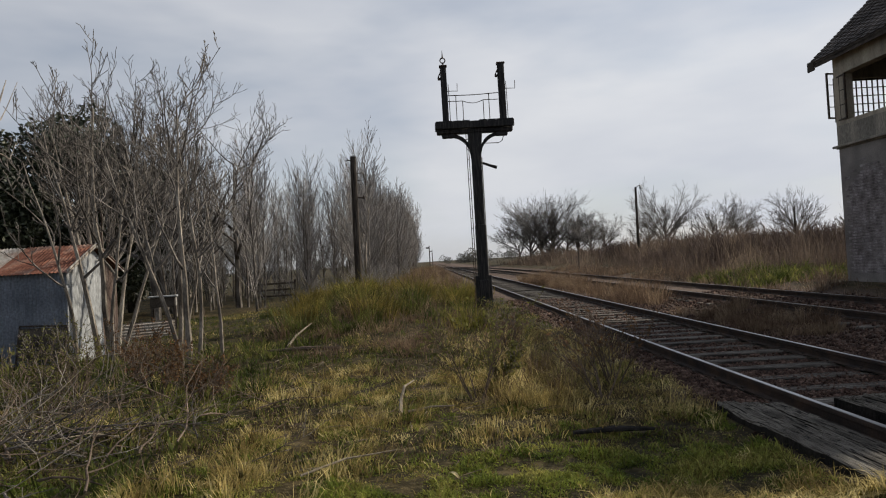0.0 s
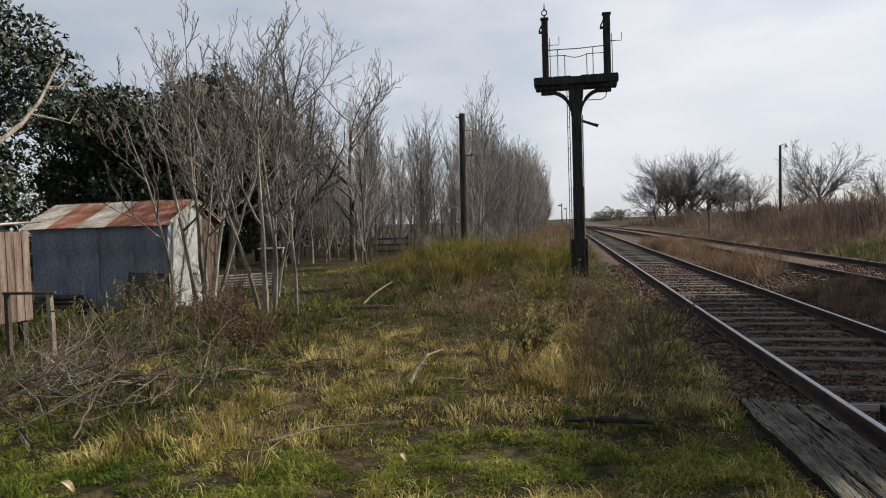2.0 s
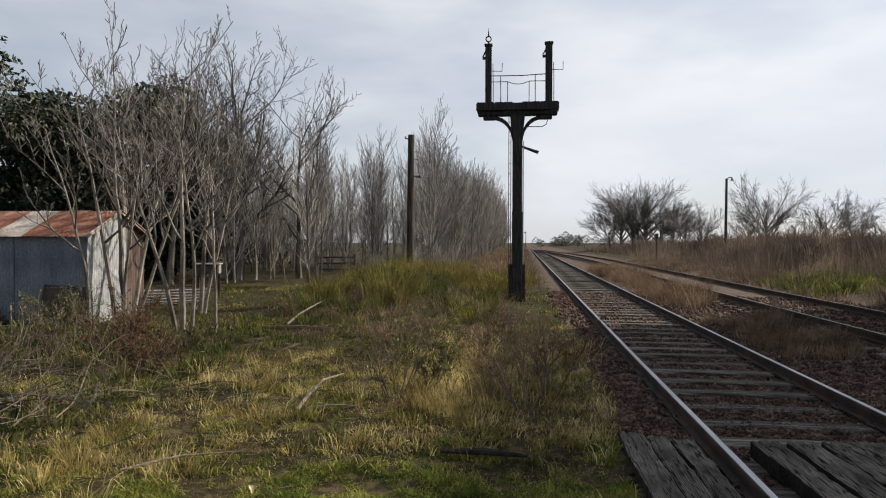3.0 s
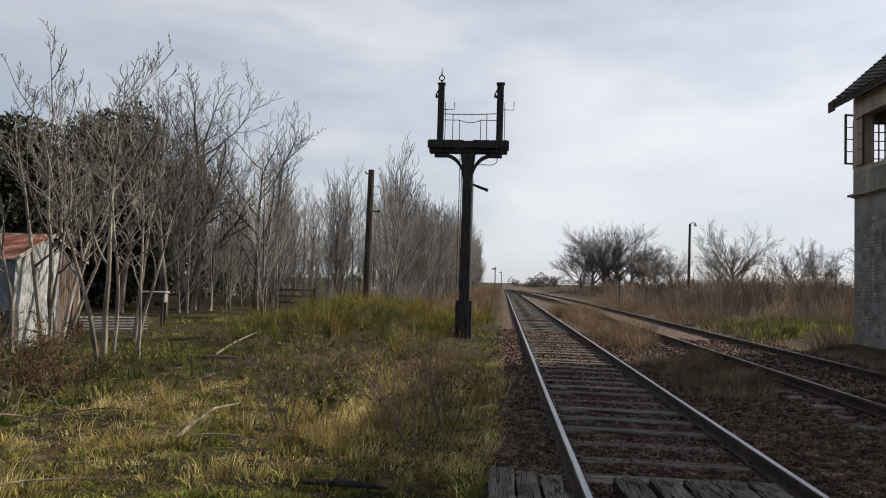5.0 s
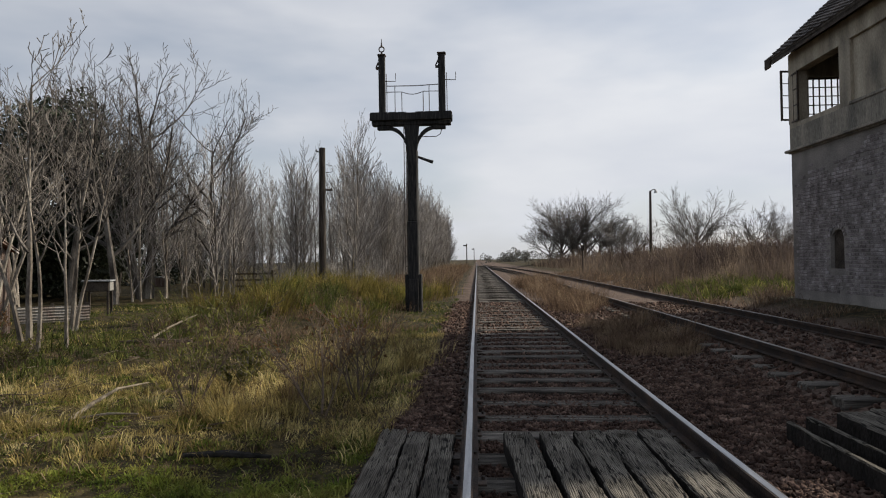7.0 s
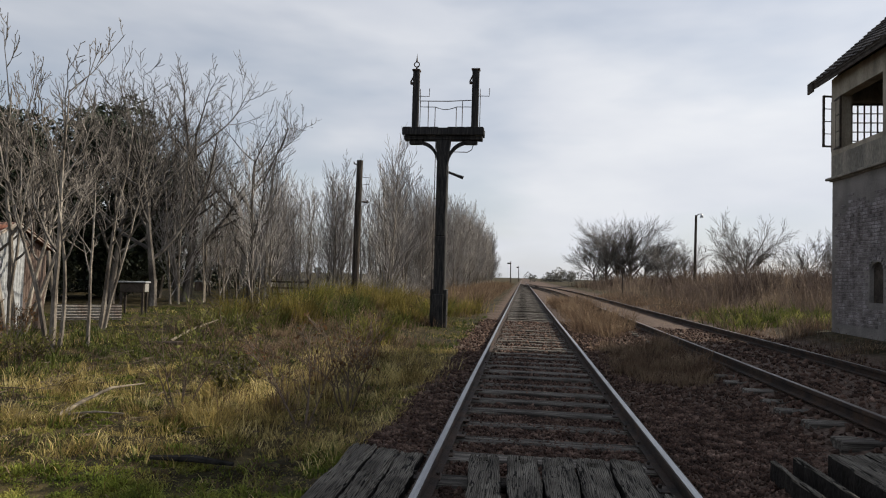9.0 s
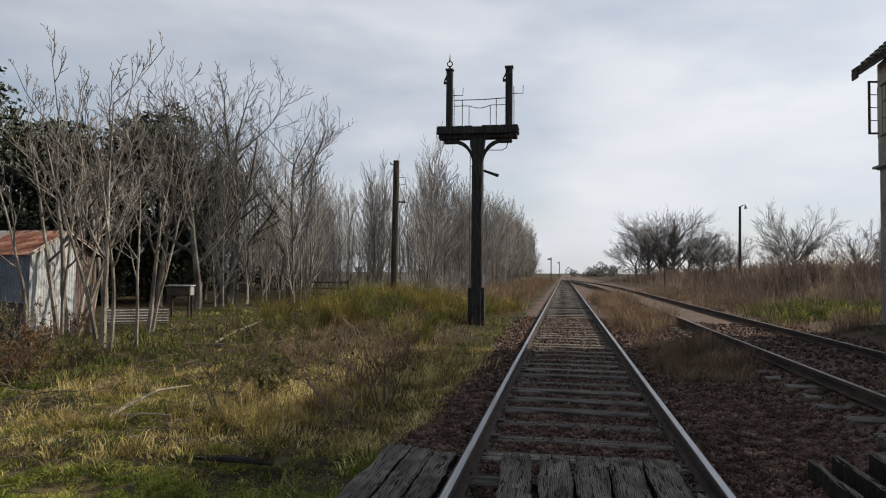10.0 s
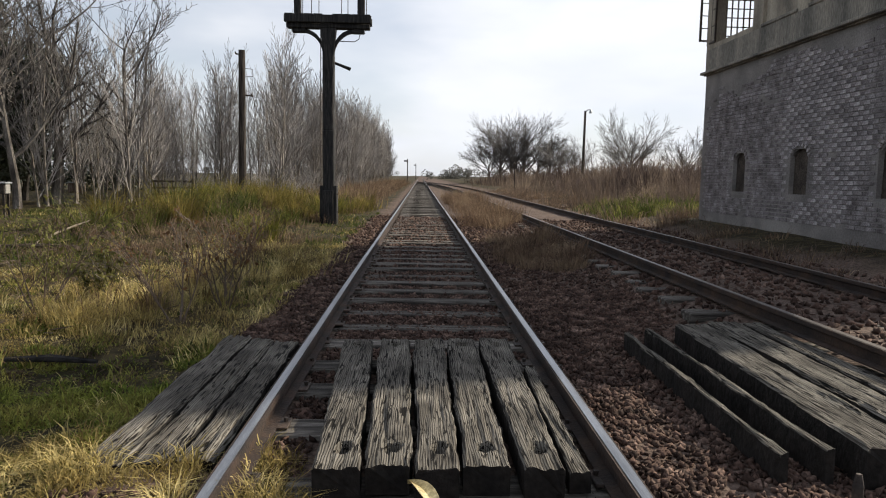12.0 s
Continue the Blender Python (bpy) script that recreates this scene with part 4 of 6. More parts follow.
for x, y, h, r in ((-10.25, 2.4, 0.86, 0.055), (-11.05, 4.7, 0.66, 0.022), (-10.9, 1.3, 0.8, 0.05)):
    fp = thing("fence_post", pose(x, y, ground_z(x, y)), "weathered grey wooden fence post in weeds" if r > 0.03 else "thin bleached stake in weeds", "post")
    part("post", Geo().tube([Vector((0, 0, -0.05)), Vector((0.01, 0, h * 0.5)), Vector((-0.01, 0.01, h))], [r, r * 0.95, r * 0.85], 7), M_STICK, fp)
rail_ = thing("fence_rail", pose(-10.25, 2.4, 0.0), "grey split rail resting on a fence post", "rail")
part("rail", Geo().box((-0.75, -0.03, 0.83), (0.1, 0.03, 0.87), 0.01), M_WOOD_DK, rail_)
part("stake", Geo().box((-0.72, -0.03, -0.05), (-0.66, 0.03, 0.829)), M_WOOD_DK, rail_)

low = thing("low_tin_fence", pose(-12.5, 11.2, 0.0, 0, 0, 32), "low whitish corrugated sheet fence behind saplings", "fence")
for i in range(2):
    o = part("sheet", corrugated(0.42, 0.85, seed=60 + i), M_SHEET_PALE, low)
    o.matrix_local = pose(i * 0.8 + 0.85, 0.012 * i, 0.02, 0, -90, 0)
for i in range(3):
    part("post", Geo().box((-0.03 + i * 0.8, 0.03, -0.05), (0.03 + i * 0.8, 0.09, 0.5)), M_WOOD_DK, low)
for x, y, w, h, lab in ((-22.4, 38.8, 0.95, 0.62, "old red-brown crate under far trees"),):
    hb = thing("hutch", pose(x, y, ground_z(x, y), 0, 0, 20), lab, "hutch")
    part("box", Geo().box((0, 0, 0), (w, 0.7, h), 0.02), M_SHED_WOOD if h < 0.7 else M_CONCRETE, hb)
    part("lid", Geo().box((-0.06, -0.06, h + 0.002), (w + 0.06, 0.76, h + 0.06), 0.01), M_ZINC, hb)
hs_ = thing("raised_hutch", pose(-12.5, 14.97, ground_z(-12.5, 14.97), 0, 0, 15), "small grey hutch on dark legs with pale tin top", "hutch")
part("box", Geo().box((-0.36, -0.25, 0.72), (0.36, 0.25, 1.02), 0.015), M_WOOD_DK, hs_)
part("lid", Geo().box((-0.42, -0.31, 1.022), (0.42, 0.31, 1.07), 0.01), M_ZINC, hs_)
part("side_panel", Geo().box((0.363, -0.22, 0.74), (0.385, 0.22, 1.0), 0.004), M_CONCRETE, hs_)
for x in (-0.32, 0.32):
    for y in (-0.21, 0.21):
        part("leg", Geo().box((x - 0.03, y - 0.03, -0.05), (x + 0.03, y + 0.03, 0.72)), M_WOOD_DK, hs_)
gate = thing("pole_gate", pose(-12.6, 27.0, ground_z(-12.6, 27.0), 0, 0, 10), "dark rail gate in front of the grove", "gate")
for z in (0.35, 0.65, 0.95):
    part("bar", Geo().box((0, -0.03, z), (1.9, 0.03, z + 0.09), 0.01), M_WOOD_DK, gate)
for x in (0.0, 1.85):
    part("post", Geo().box((x - 0.05, -0.05, -0.1), (x + 0.05, 0.05, 1.15), 0.01), M_WOOD_DK, gate)

# ---- trees ----


def branch(trunk, twigs, p, d, length, r, lev, S, rg):
    n = S["seg"][lev]
    pts, rad, ds = [p.copy()], [r], [d]
    for i in range(n):
        w = S["wob"][lev]
        d = (d + Vector((rg.uniform(-w, w), rg.uniform(-w, w), rg.uniform(-w, w) * 0.6 + S["up"][lev]))).normalized()
        p = p + d * (length / n)
        pts.append(p.copy())
        ds.append(d)
        rad.append(max(S["tip"], r * (1 - 0.82 * ((i + 1) / n) ** 0.9)))
    (trunk if lev == 0 else twigs).tube(pts, rad, S.get("sides", (7, 5, 3, 3))[lev], lev == 0)
    if lev + 1 >= S["levels"]:
        return
    m = S["kids"][lev]
    for j in range(m):
        f = S["start"][lev] + (1.0 - S["start"][lev]) * (j + rg.random()) / m
        k = min(n - 1, int(f * n))
        q = pts[k].lerp(pts[k + 1], f * n - k)
        dd = ds[k + 1]
        side = dd.cross(Vector((rg.uniform(-1, 1), rg.uniform(-1, 1), rg.uniform(-1, 1)))).normalized()
        a = radians(S["ang"][lev]) * rg.uniform(0.7, 1.3)
        nd = (dd * math.cos(a) + side * math.sin(a)).normalized()
        branch(trunk, twigs, q, nd, length * S["len"][lev] * (1.15 - S.get("fall", 0.6) * f) * rg.uniform(0.7, 1.2), rad[k] * S["thin"][lev], lev + 1, S, rg)


SAPLING = dict(seg=(9, 8, 5, 3), wob=(0.10, 0.19, 0.22, 0.26), up=(0.03, 0.12, 0.16, 0.16), kids=(7, 5, 4), start=(0.36, 0.28, 0.28), ang=(46, 44, 42), len=(0.47, 0.42, 0.32), thin=(0.74, 0.72, 0.80), tip=0.0078, levels=4, fall=0.55)
OAK = dict(seg=(7, 8, 6, 4), wob=(0.10, 0.19, 0.24, 0.28), up=(0.02, 0.14, 0.15, 0.12), kids=(11, 8, 6), start=(0.26, 0.22, 0.2), ang=(52, 46, 42), len=(0.72, 0.42, 0.36), thin=(0.68, 0.64, 0.68), tip=0.0085, levels=4, fall=0.45)
GROVE = dict(seg=(6, 4, 2), wob=(0.06, 0.12, 0.16), up=(0.05, 0.14, 0.14), kids=(24, 9), start=(0.06, 0.10), ang=(30, 28), len=(0.46, 0.42), thin=(0.45, 0.6), tip=0.0085, levels=3, fall=0.72, sides=(5, 3, 3))
DOME = dict(seg=(4, 6, 4, 2), wob=(0.06, 0.09, 0.13, 0.18), up=(0.02, 0.03, 0.02, 0.01), kids=(16, 13, 8), start=(0.18, 0.30, 0.2), ang=(46, 30, 32), len=(1.48, 0.36, 0.40), thin=(0.55, 0.5, 0.6), tip=0.013, levels=4, fall=0.14, sides=(6, 4, 3, 3))


def bare_tree(name, seed, S, stems, label, bark, twig):
    """A leafless tree at the origin; stems: (length, radius, lean x, lean y, offset x, offset y)."""
    rg = random.Random(seed)
    a, b = Geo(), Geo()
    for h, r, lx, ly, ox, oy in stems:
        branch(a, b, Vector((ox, oy, -0.1)), Vector((lx, ly, 1)).normalized(), h, r, 0, S, rg)
    t = thing(name, Matrix(), label, "tree")
    part("trunk", a, bark, t)
    part("crown", b, twig, t)
    return t


def shrunk(places, k):
    return [(x, y, a, s * k) for x, y, a, s in places]


def plant(proto, places, group=""):
    """Moves the first tree to its place and copies it to the others: (x, y, turn, scale)."""
    for i, (x, y, turn, s) in enumerate(places):
        m = pose(x, y, ground_z(x, y) - 0.02, 0, 0, turn)
        ob = proto
        if i:
            ob = copy_thing(proto, m)
        ob.matrix_basis = m
        ob.scale = (s, s, s)
        if group:
            ob["group"] = group


sap_label = "leafless slender sapling with pale grey bark"
sapA = bare_tree("bare_sapling", 1, SAPLING, [(5.6, 0.072, 0.06, 0, 0, 0), (5.0, 0.058, -0.12, 0.05, -0.15, 0.1), (4.4, 0.052, 0.18, -0.05, 0.12, 0.05)], sap_label + " and three stems", M_BARK, M_TWIG)
sapB = bare_tree("bare_sapling", 2, SAPLING, [(6.2, 0.078, -0.05, 0.03, 0, 0), (5.2, 0.058, 0.14, 0.02, 0.15, -0.05)], sap_label + " and two stems", M_BARK, M_TWIG)
sapC = bare_tree("bare_sapling", 3, SAPLING, [(4.6, 0.052, 0.03, 0.0, 0, 0)], sap_label, M_BARK, M_TWIG)
sapD = bare_tree("bare_sapling", 4, SAPLING, [(5.8, 0.078, 0.10, 0, 0, 0), (5.6, 0.072, -0.15, 0, -0.2, 0), (5.0, 0.065, 0.0, 0.15, 0.1, 0.2), (4.8, 0.058, 0.25, 0.05, 0.25, 0.0)], sap_label + " in a clump", M_BARK, M_TWIG)
plant(sapA, shrunk([(-8.6, 5.9, 0, 1.0), (-11.9, 9.9, 120, 1.0)], 0.88), "saplings by the shed")
plant(sapB, shrunk([(-10.1, 9.6, 0, 0.95), (-13.4, 12.6, 140, 1.1)], 0.88), "saplings by the shed")
plant(sapC, shrunk([(-8.1, 6.2, 0, 0.85), (-11.1, 6.9, 100, 1.0), (-10.6, 7.3, 210, 1.0)], 0.90), "saplings by the shed")
plant(sapD, shrunk([(-10.9, 7.8, 0, 1.0)], 0.90), "saplings by the shed")

limb = thing("leaning_tree", pose(-9.0, -2.3, ground_z(-9.0, -2.3)), "pale leaning bare tree reaching over the yard", "tree", "saplings by the shed")
off = Vector((-9.0, -2.3, 0.0))
part("trunk", Geo().tube([Vector(p) - off for p in ((-9.0, -2.3, -0.1), (-8.9, -1.6, 1.2), (-8.62, -0.6, 2.3), (-8.49, 0.06, 2.86), (-8.52, 0.35, 3.13), (-8.62, 0.7, 3.5), (-8.77, 1.12, 3.9))], [0.045, 0.036, 0.028, 0.022, 0.017, 0.011, 0.004], 7), M_BARK, limb)
part("fork", Geo().tube([Vector(p) - off for p in ((-8.5, 0.2, 2.98), (-8.6, 0.7, 3.0), (-8.76, 1.1, 3.02), (-8.86, 1.4, 3.25))], [0.011, 0.009, 0.006, 0.003], 6), M_BARK, limb)
part("fork", Geo().tube([Vector(p) - off for p in ((-8.57, 0.55, 3.33), (-8.75, 0.95, 3.42), (-9.0, 1.5, 3.7), (-9.1, 1.9, 4.1))], [0.009, 0.007, 0.005, 0.003], 6), M_BARK, limb)

oakA = bare_tree("bare_tree", 11, OAK, [(6.2, 0.20, 0.10, 0.0, 0, 0), (5.6, 0.14, -0.20, 0.05, -0.3, 0.1)], "dark leafless tree with forked trunk and fine twigs", M_BARK_DARK, M_TWIG_DARK)
oakB = bare_tree("bare_tree", 12, OAK, [(6.0, 0.15, -0.02, 0.0, 0, 0)], "dark leafless tree with spreading crooked limbs", M_BARK_DARK, M_TWIG_DARK)
plant(oakA, [(-15.3, 23.8, 0, 1.28), (-18.8, 27.5, 150, 1.15)], "bare yard trees")
plant(oakB, [(-14.6, 19.8, 0, 1.12), (-13.2, 26.0, 100, 1.15), (-16.8, 20.5, 220, 1.05)], "bare yard trees")

grA = bare_tree("grove_tree", 21, GROVE, [(7.6, 0.075, 0.02, 0, 0, 0), (7.0, 0.06, -0.07, 0.05, -0.3, 0.2)], "leafless upright grove tree with grey-brown brush-like twigs", M_BARK, M_TWIG_GROVE)
grB = bare_tree("grove_tree", 22, GROVE, [(7.9, 0.07, -0.02, 0.03, 0, 0), (6.6, 0.055, 0.10, 0, 0.3, 0.1), (6.0, 0.05, -0.1, -0.1, -0.2, -0.3)], "leafless upright grove tree with several slim stems", M_BARK, M_TWIG_GROVE)
grC = bare_tree("grove_tree", 23, GROVE, [(7.0, 0.065, 0.05, 0.0, 0, 0)], "slim leafless grove tree with grey-brown twigs", M_BARK_DARK, M_TWIG_GROVE)
rg = random.Random(77)
spots = [[], [], []]
for y in np.arange(33, 150, 1.9):
    for k in range(2):
        x = -7.4 - 2.4 * k + rg.uniform(-1.2, 0.9) - (0.9 if y < 45 else 0)
        spots[rg.randrange(3)].append((x, float(y) + rg.uniform(-0.8, 0.8), rg.uniform(0, 360), rg.uniform(0.88, 1.1) * (1.0 + 0.18 * smooth(40, 90, y))))
for y in np.arange(21.5, 44, 2.1):
    for x in np.arange(-20, -10.2, 2.0):
        if (x < -11.5 or y > 27) and not (x < -14.2 and y < 30):
            spots[2 if rg.random() < 0.6 else 0].append((float(x) + rg.uniform(-0.9, 0.9), float(y) + rg.uniform(-0.8, 0.8), rg.uniform(0, 360), rg.uniform(0.72, 0.98)))
for p, s in zip((grA, grB, grC), spots):
    plant(p, s, "trees of the grove")

rnd = bare_tree("round_bare_tree", 31, DOME, [(2.9, 0.27, 0.03, 0, 0, 0)], "lone leafless tree with rounded crown beyond the brush", M_BARK_DARK, M_TWIG_FAR)
plant(rnd, [(25.9, 78.6, 0, 1.04), (34.8, 84.0, 130, 0.85), (43.0, 95.0, 60, 0.85), (20.6, 96.0, 200, 0.78), (24.0, 101.0, 20, 0.78), (30.5, 100.0, 90, 0.78), (48.0, 88.0, 250, 0.95)], "far bare trees")
far = bare_tree("large_bare_tree", 32, DOME, [(4.0, 0.30, 0.03, 0, -0.8, 0), (3.6, 0.28, -0.08, 0, -2.4, 0.5), (3.7, 0.26, 0.06, 0, 1.0, 0.3), (2.9, 0.24, 0.1, 0, 3.0, 0.3), (2.2, 0.2, -0.1, 0, -4.2, 0.2), (2.0, 0.2, 0.12, 0, 4.8, -0.4), (1.9, 0.2, 0.0, 0, 0.4, -1.4)], "broad clump of leafless trees with dense rounded grey crown", M_BARK_DARK, M_TWIG_FAR)
plant(far, [(15.2, 103.0, 0, 1.04)], "far bare trees")


def leaf_cloud(name, seed, blobs, n, size, material):
    """Many small leaf faces scattered through the shells of overlapping clumps (x, y, z, radius)."""
    r = np.random.default_rng(seed)
    per = np.array([b[3] ** 2 for b in blobs])
    per = (per / per.sum() * n).astype(int)
    P = []
    for (bx, by, bz, br), k in zip(blobs, per):
        d = r.normal(size=(k, 3))
        d /= np.linalg.norm(d, axis=1)[:, None]
        rad = br * (0.68 + 0.36 * r.random(k) ** 0.6) * (1 + 0.22 * np.sin(d[:, 0] * 5 + bx) * np.cos(d[:, 2] * 6 + by))
        P.append(np.array([bx, by, bz]) + d * rad[:, None] * np.array([1, 1, 0.85]))
    P = np.concatenate(P)
    k = len(P)
    u, w = r.normal(size=(k, 3)), r.normal(size=(k, 3))
    u /= np.linalg.norm(u, axis=1)[:, None]
    w = np.cross(u, w)
    w /= np.linalg.norm(w, axis=1)[:, None]
    s = size * (0.6 + 0.8 * r.random(k))[:, None]
    V = np.stack([P - u * s, P + w * s * 0.45, P + u * s, P - w * s * 0.45], 1).reshape(-1, 3)
    return big_mesh(name, V, np.arange(4 * k).reshape(-1, 4), material)


def evergreen(seed, x, y, h, w, label, nleaf):
    rg = random.Random(seed)
    t = thing("evergreen_tree", pose(x, y, ground_z(x, y)), label, "tree", "evergreens behind the shed")
    a, b = Geo(), Geo()
    branch(a, b, Vector((0, 0, -0.1)), Vector((0.03, 0, 1)), h * 0.85, 0.28, 0, dict(SAPLING, levels=2, kids=(12, 0), len=(0.5, 0, 0), thin=(0.4, 0, 0)), rg)
    part("trunk", a, M_BARK_DARK, t)
    part("branchwork", b, M_BARK_DARK, t)
    blobs = []
    for i in range(34):
        z = h * (0.08 + 0.88 * (i + rg.random()) / 34)
        f = math.sqrt(max(0.05, 1 - ((z / h - 0.42) / 0.62) ** 2))
        ang, rr = rg.uniform(0, 6.28), w * f * rg.uniform(0.25, 0.78)
        blobs.append((rr * math.cos(ang), rr * math.sin(ang), z * 0.93, w * rg.uniform(0.26, 0.42)))
    part("crown", leaf_cloud("crown", seed, blobs, int(nleaf * 1.5), 0.12, M_LEAF_DARK), None, t, "dense dark green foliage")


evergreen(51, -19.6, 25.6, 9.4, 4.1, "broad dark evergreen with dense rounded crown", 26000)
evergreen(52, -23.5, 21.5, 8.2, 4.4, "broad dark evergreen with dense crown behind shed", 26000)
evergreen(53, -25.0, 14.5, 12.0, 4.9, "tall dark evergreen beside the yard", 26000)
for i_, (ex, ey, eh, ew) in enumerate(((-22.5, 46.0, 4.6, 4.0), (-28.5, 43.0, 4.8, 4.2), (-31.0, 30.0, 6.0, 4.5), (-30.0, 9.0, 7.5, 4.5))):
    evergreen(60 + i_, ex, ey, eh, ew, "low dark evergreen thicket behind the bare trees", 5500)
evergreen(54, -26.0, 31.0, 8.0, 3.4, "dark evergreen deep in the yard", 16000)

# ---- grass and weeds ----


def scatter(seed, x0, x1, y0, y1, density, mask):
    r = np.random.default_rng(seed)
    n = int((x1 - x0) * (y1 - y0) * density)
    xs, ys = r.uniform(x0, x1, n), r.uniform(y0, y1, n)
    keep = np.array([mask(x, y, q) for x, y, q in zip(xs, ys, r.random(n))])
    return xs[keep], ys[keep]


def blades(name, seed, xs, ys, h, w, lean, material, label, category="grass", heading=None):
    """Bent blades: h, w are (low, high), lean how far the tips fall over."""
    r = np.random.default_rng(seed)
    n = len(xs)
    if np.isscalar(h[0]):
        H = r.uniform(h[0], h[1], n)
    else:
        H = h[0] * r.uniform(0.6, 1.25, n)
    H = H * np.array([max(0.25, 1.0 + 1.5 * noise.noise((x * 1.9, y * 1.9, 40.0)) + 1.3 * noise.noise((x * 5.5, y * 5.5, 44.0))) for x, y in zip(xs, ys)])
    W = r.uniform(w[0], w[1], n)
    a, t = r.uniform(0, 2 * np.pi, n), r.uniform(0, 2 * np.pi, n)
    if heading is not None:
        t = heading + r.normal(size=n) * 0.6
    L = r.uniform(0.2, 1.0, n) * lean
    zs = np.array([ground_z(x, y) for x, y in zip(xs, ys)]) - 0.01
    B = np.stack([xs, ys, zs], 1)
    S = np.stack([np.cos(a), np.sin(a), 0 * a], 1) * W[:, None] / 2
    D = np.stack([np.cos(t), np.sin(t), 0 * t], 1)
    up = np.array([0, 0, 1.0])
    M = B + D * (H * L * 0.35)[:, None] + up * (H * 0.58 * (1 - 0.15 * L))[:, None]
    T = B + D * (H * L)[:, None] + up * (H * (1 - 0.45 * L))[:, None]
    V = np.stack([B - S, B + S, M + S * 0.75, M - S * 0.75, T], 1).reshape(-1, 3)
    o = np.arange(n)[:, None] * 5
    F = np.concatenate([o + np.array([[0, 1, 2]]), o + np.array([[0, 2, 3]]), o + np.array([[3, 2, 4]])], 1).reshape(-1, 3)
    ob = new(name, big_mesh(name, V, F, material))
    return tagged(ob, label, category, kind="stuff")


def nz(x, y, s, o=0.0):
    return noise.noise((x * s, y * s, o))


def edge_left(x, y):
    """Grass begins a ragged step away from the ballast and the crossing planks."""
    if -2.7 < y < 0.2:
        return x < -1.64
    return x < -1.52 + 0.32 * nz(x, y, 0.7, 8.0)


def worn(x, y):
    """Bare, littered hollows between the grass."""
    return y > -0.9 and nz(x, y, 0.95, 70.0) + 0.7 * nz(x, y, 2.6, 71.0) < -0.04


def green_mask(x, y, q):
    if worn(x, y) and q > 0.10:
        return False
    g = nz(x, y, 0.45, 1.0) + 0.5 * nz(x, y, 1.4, 2.0) + 0.55 * (1 - smooth(-1.6, 0.0, y)) + 0.14 + 0.25 * smooth(2.5, 6.0, y)
    return edge_left(x, y) and q < 0.34 + 1.3 * g - 0.9 * smooth(-3.0, -2.3, x) * (1 - smooth(-2.7, -2.2, y)) + 0.5 * nz(x, y, 4.0, 7.0)


def dry_mask(x, y, q):
    if worn(x, y) and q > 0.05:
        return False
    g = nz(x, y, 0.5, 5.0) + 0.5 * nz(x, y, 1.7, 6.0) + 0.2 - 0.45 * (1 - smooth(-1.6, 0.4, y)) - 0.35 * smooth(3.0, 6.5, y)
    return edge_left(x, y) and q < 0.15 + 1.15 * g + 0.5 * nz(x, y, 4.0, 9.0)


blades("short_green_grass", 101, *scatter(1, -8.5, -1.5, -4.4, 3.5, 4200, green_mask), (0.022, 0.072), (0.006, 0.013), 1.5, M_GRASS_GREEN, "short green winter grass by the crossing")
# the tree shade over the yard is painted into this grass
blades("green_grass", 102, *scatter(2, -15, -1.5, 3.5, 20, 420, green_mask), (0.03, 0.11), (0.008, 0.016), 1.0, M_GRASS_SHADED, "patchy dark green grass under the trees")
blades("straw_grass", 103, *scatter(3, -9.5, -1.5, -4.0, 4.5, 1700, dry_mask), (0.04, 0.14), (0.004, 0.008), 1.9, M_GRASS_DRY, "matted straw-coloured dry grass")
blades("straw_grass", 104, *scatter(4, -14, -1.5, 4.5, 20, 330, dry_mask), (0.06, 0.17), (0.006, 0.012), 1.7, M_GRASS_DRY, "matted straw-coloured dry grass")
blades("olive_grass", 105, *scatter(5, -10, -1.5, -4.5, 9.0, 260, lambda x, y, q: edge_left(x, y) and q < 0.35 + 1.3 * nz(x, y, 0.8, 11) and not worn(x, y)), (0.03, 0.13), (0.005, 0.011), 1.3, M_GRASS_OLIVE, "olive-yellow tufted grass")


def near_mask(x, y, q):
    """Straw grass over the near ends of the outer planks and the foot of the rail."""
    if abs(x + 0.873) < 0.045 or x > -0.50 + 0.18 * nz(x, y, 2.0, 9.0):
        return False
    if x > -0.83:
        return y < -2.25 + 0.35 * nz(x, y, 3.0, 4.0) and q < 0.6
    if x > -1.66:
        return q < 1.1 * (1 - smooth(-2.62, -2.05, y + 0.30 * nz(x, y, 3.0, 4.0))) * (1.15 if x < -1.02 else 0.8)
    return q < (0.80 + 0.7 * nz(x, y, 1.5, 2.0)) * (1 - smooth(-2.2, -1.7, y + 0.3 * nz(x, y, 1.1, 3.0))) * 1.5 * (1 - 0.85 * smooth(2.4, 3.1, -x + 0.6 * nz(x, y, 0.9, 6.0)))


blades("straw_grass", 106, *scatter(6, -4.6, -0.35, -4.2, -1.6, 4600, near_mask), (0.05, 0.14), (0.005, 0.009), 1.6, M_GRASS_DRY, "straw-coloured grass growing over the near rail")
blades("olive_grass", 107, *scatter(7, -4.6, -0.35, -4.2, -1.6, 1700, near_mask), (0.04, 0.11), (0.005, 0.009), 1.3, M_GRASS_OLIVE, "yellow-green grass growing over the near planks")

blades("straw_grass", 116, *scatter(8, -4.0, -1.45, -0.2, 8.0, 1300, lambda x, y, q: x < -1.42 + 0.3 * nz(x, y, 0.9, 8.0) and q < 0.75 - 0.5 * smooth(2.6, 4.0, -x) + 0.8 * nz(x, y, 1.3, 5.0)), (0.04, 0.14), (0.004, 0.009), 1.4, M_GRASS_DRY, "thin straw-coloured grass at the foot of the ballast")

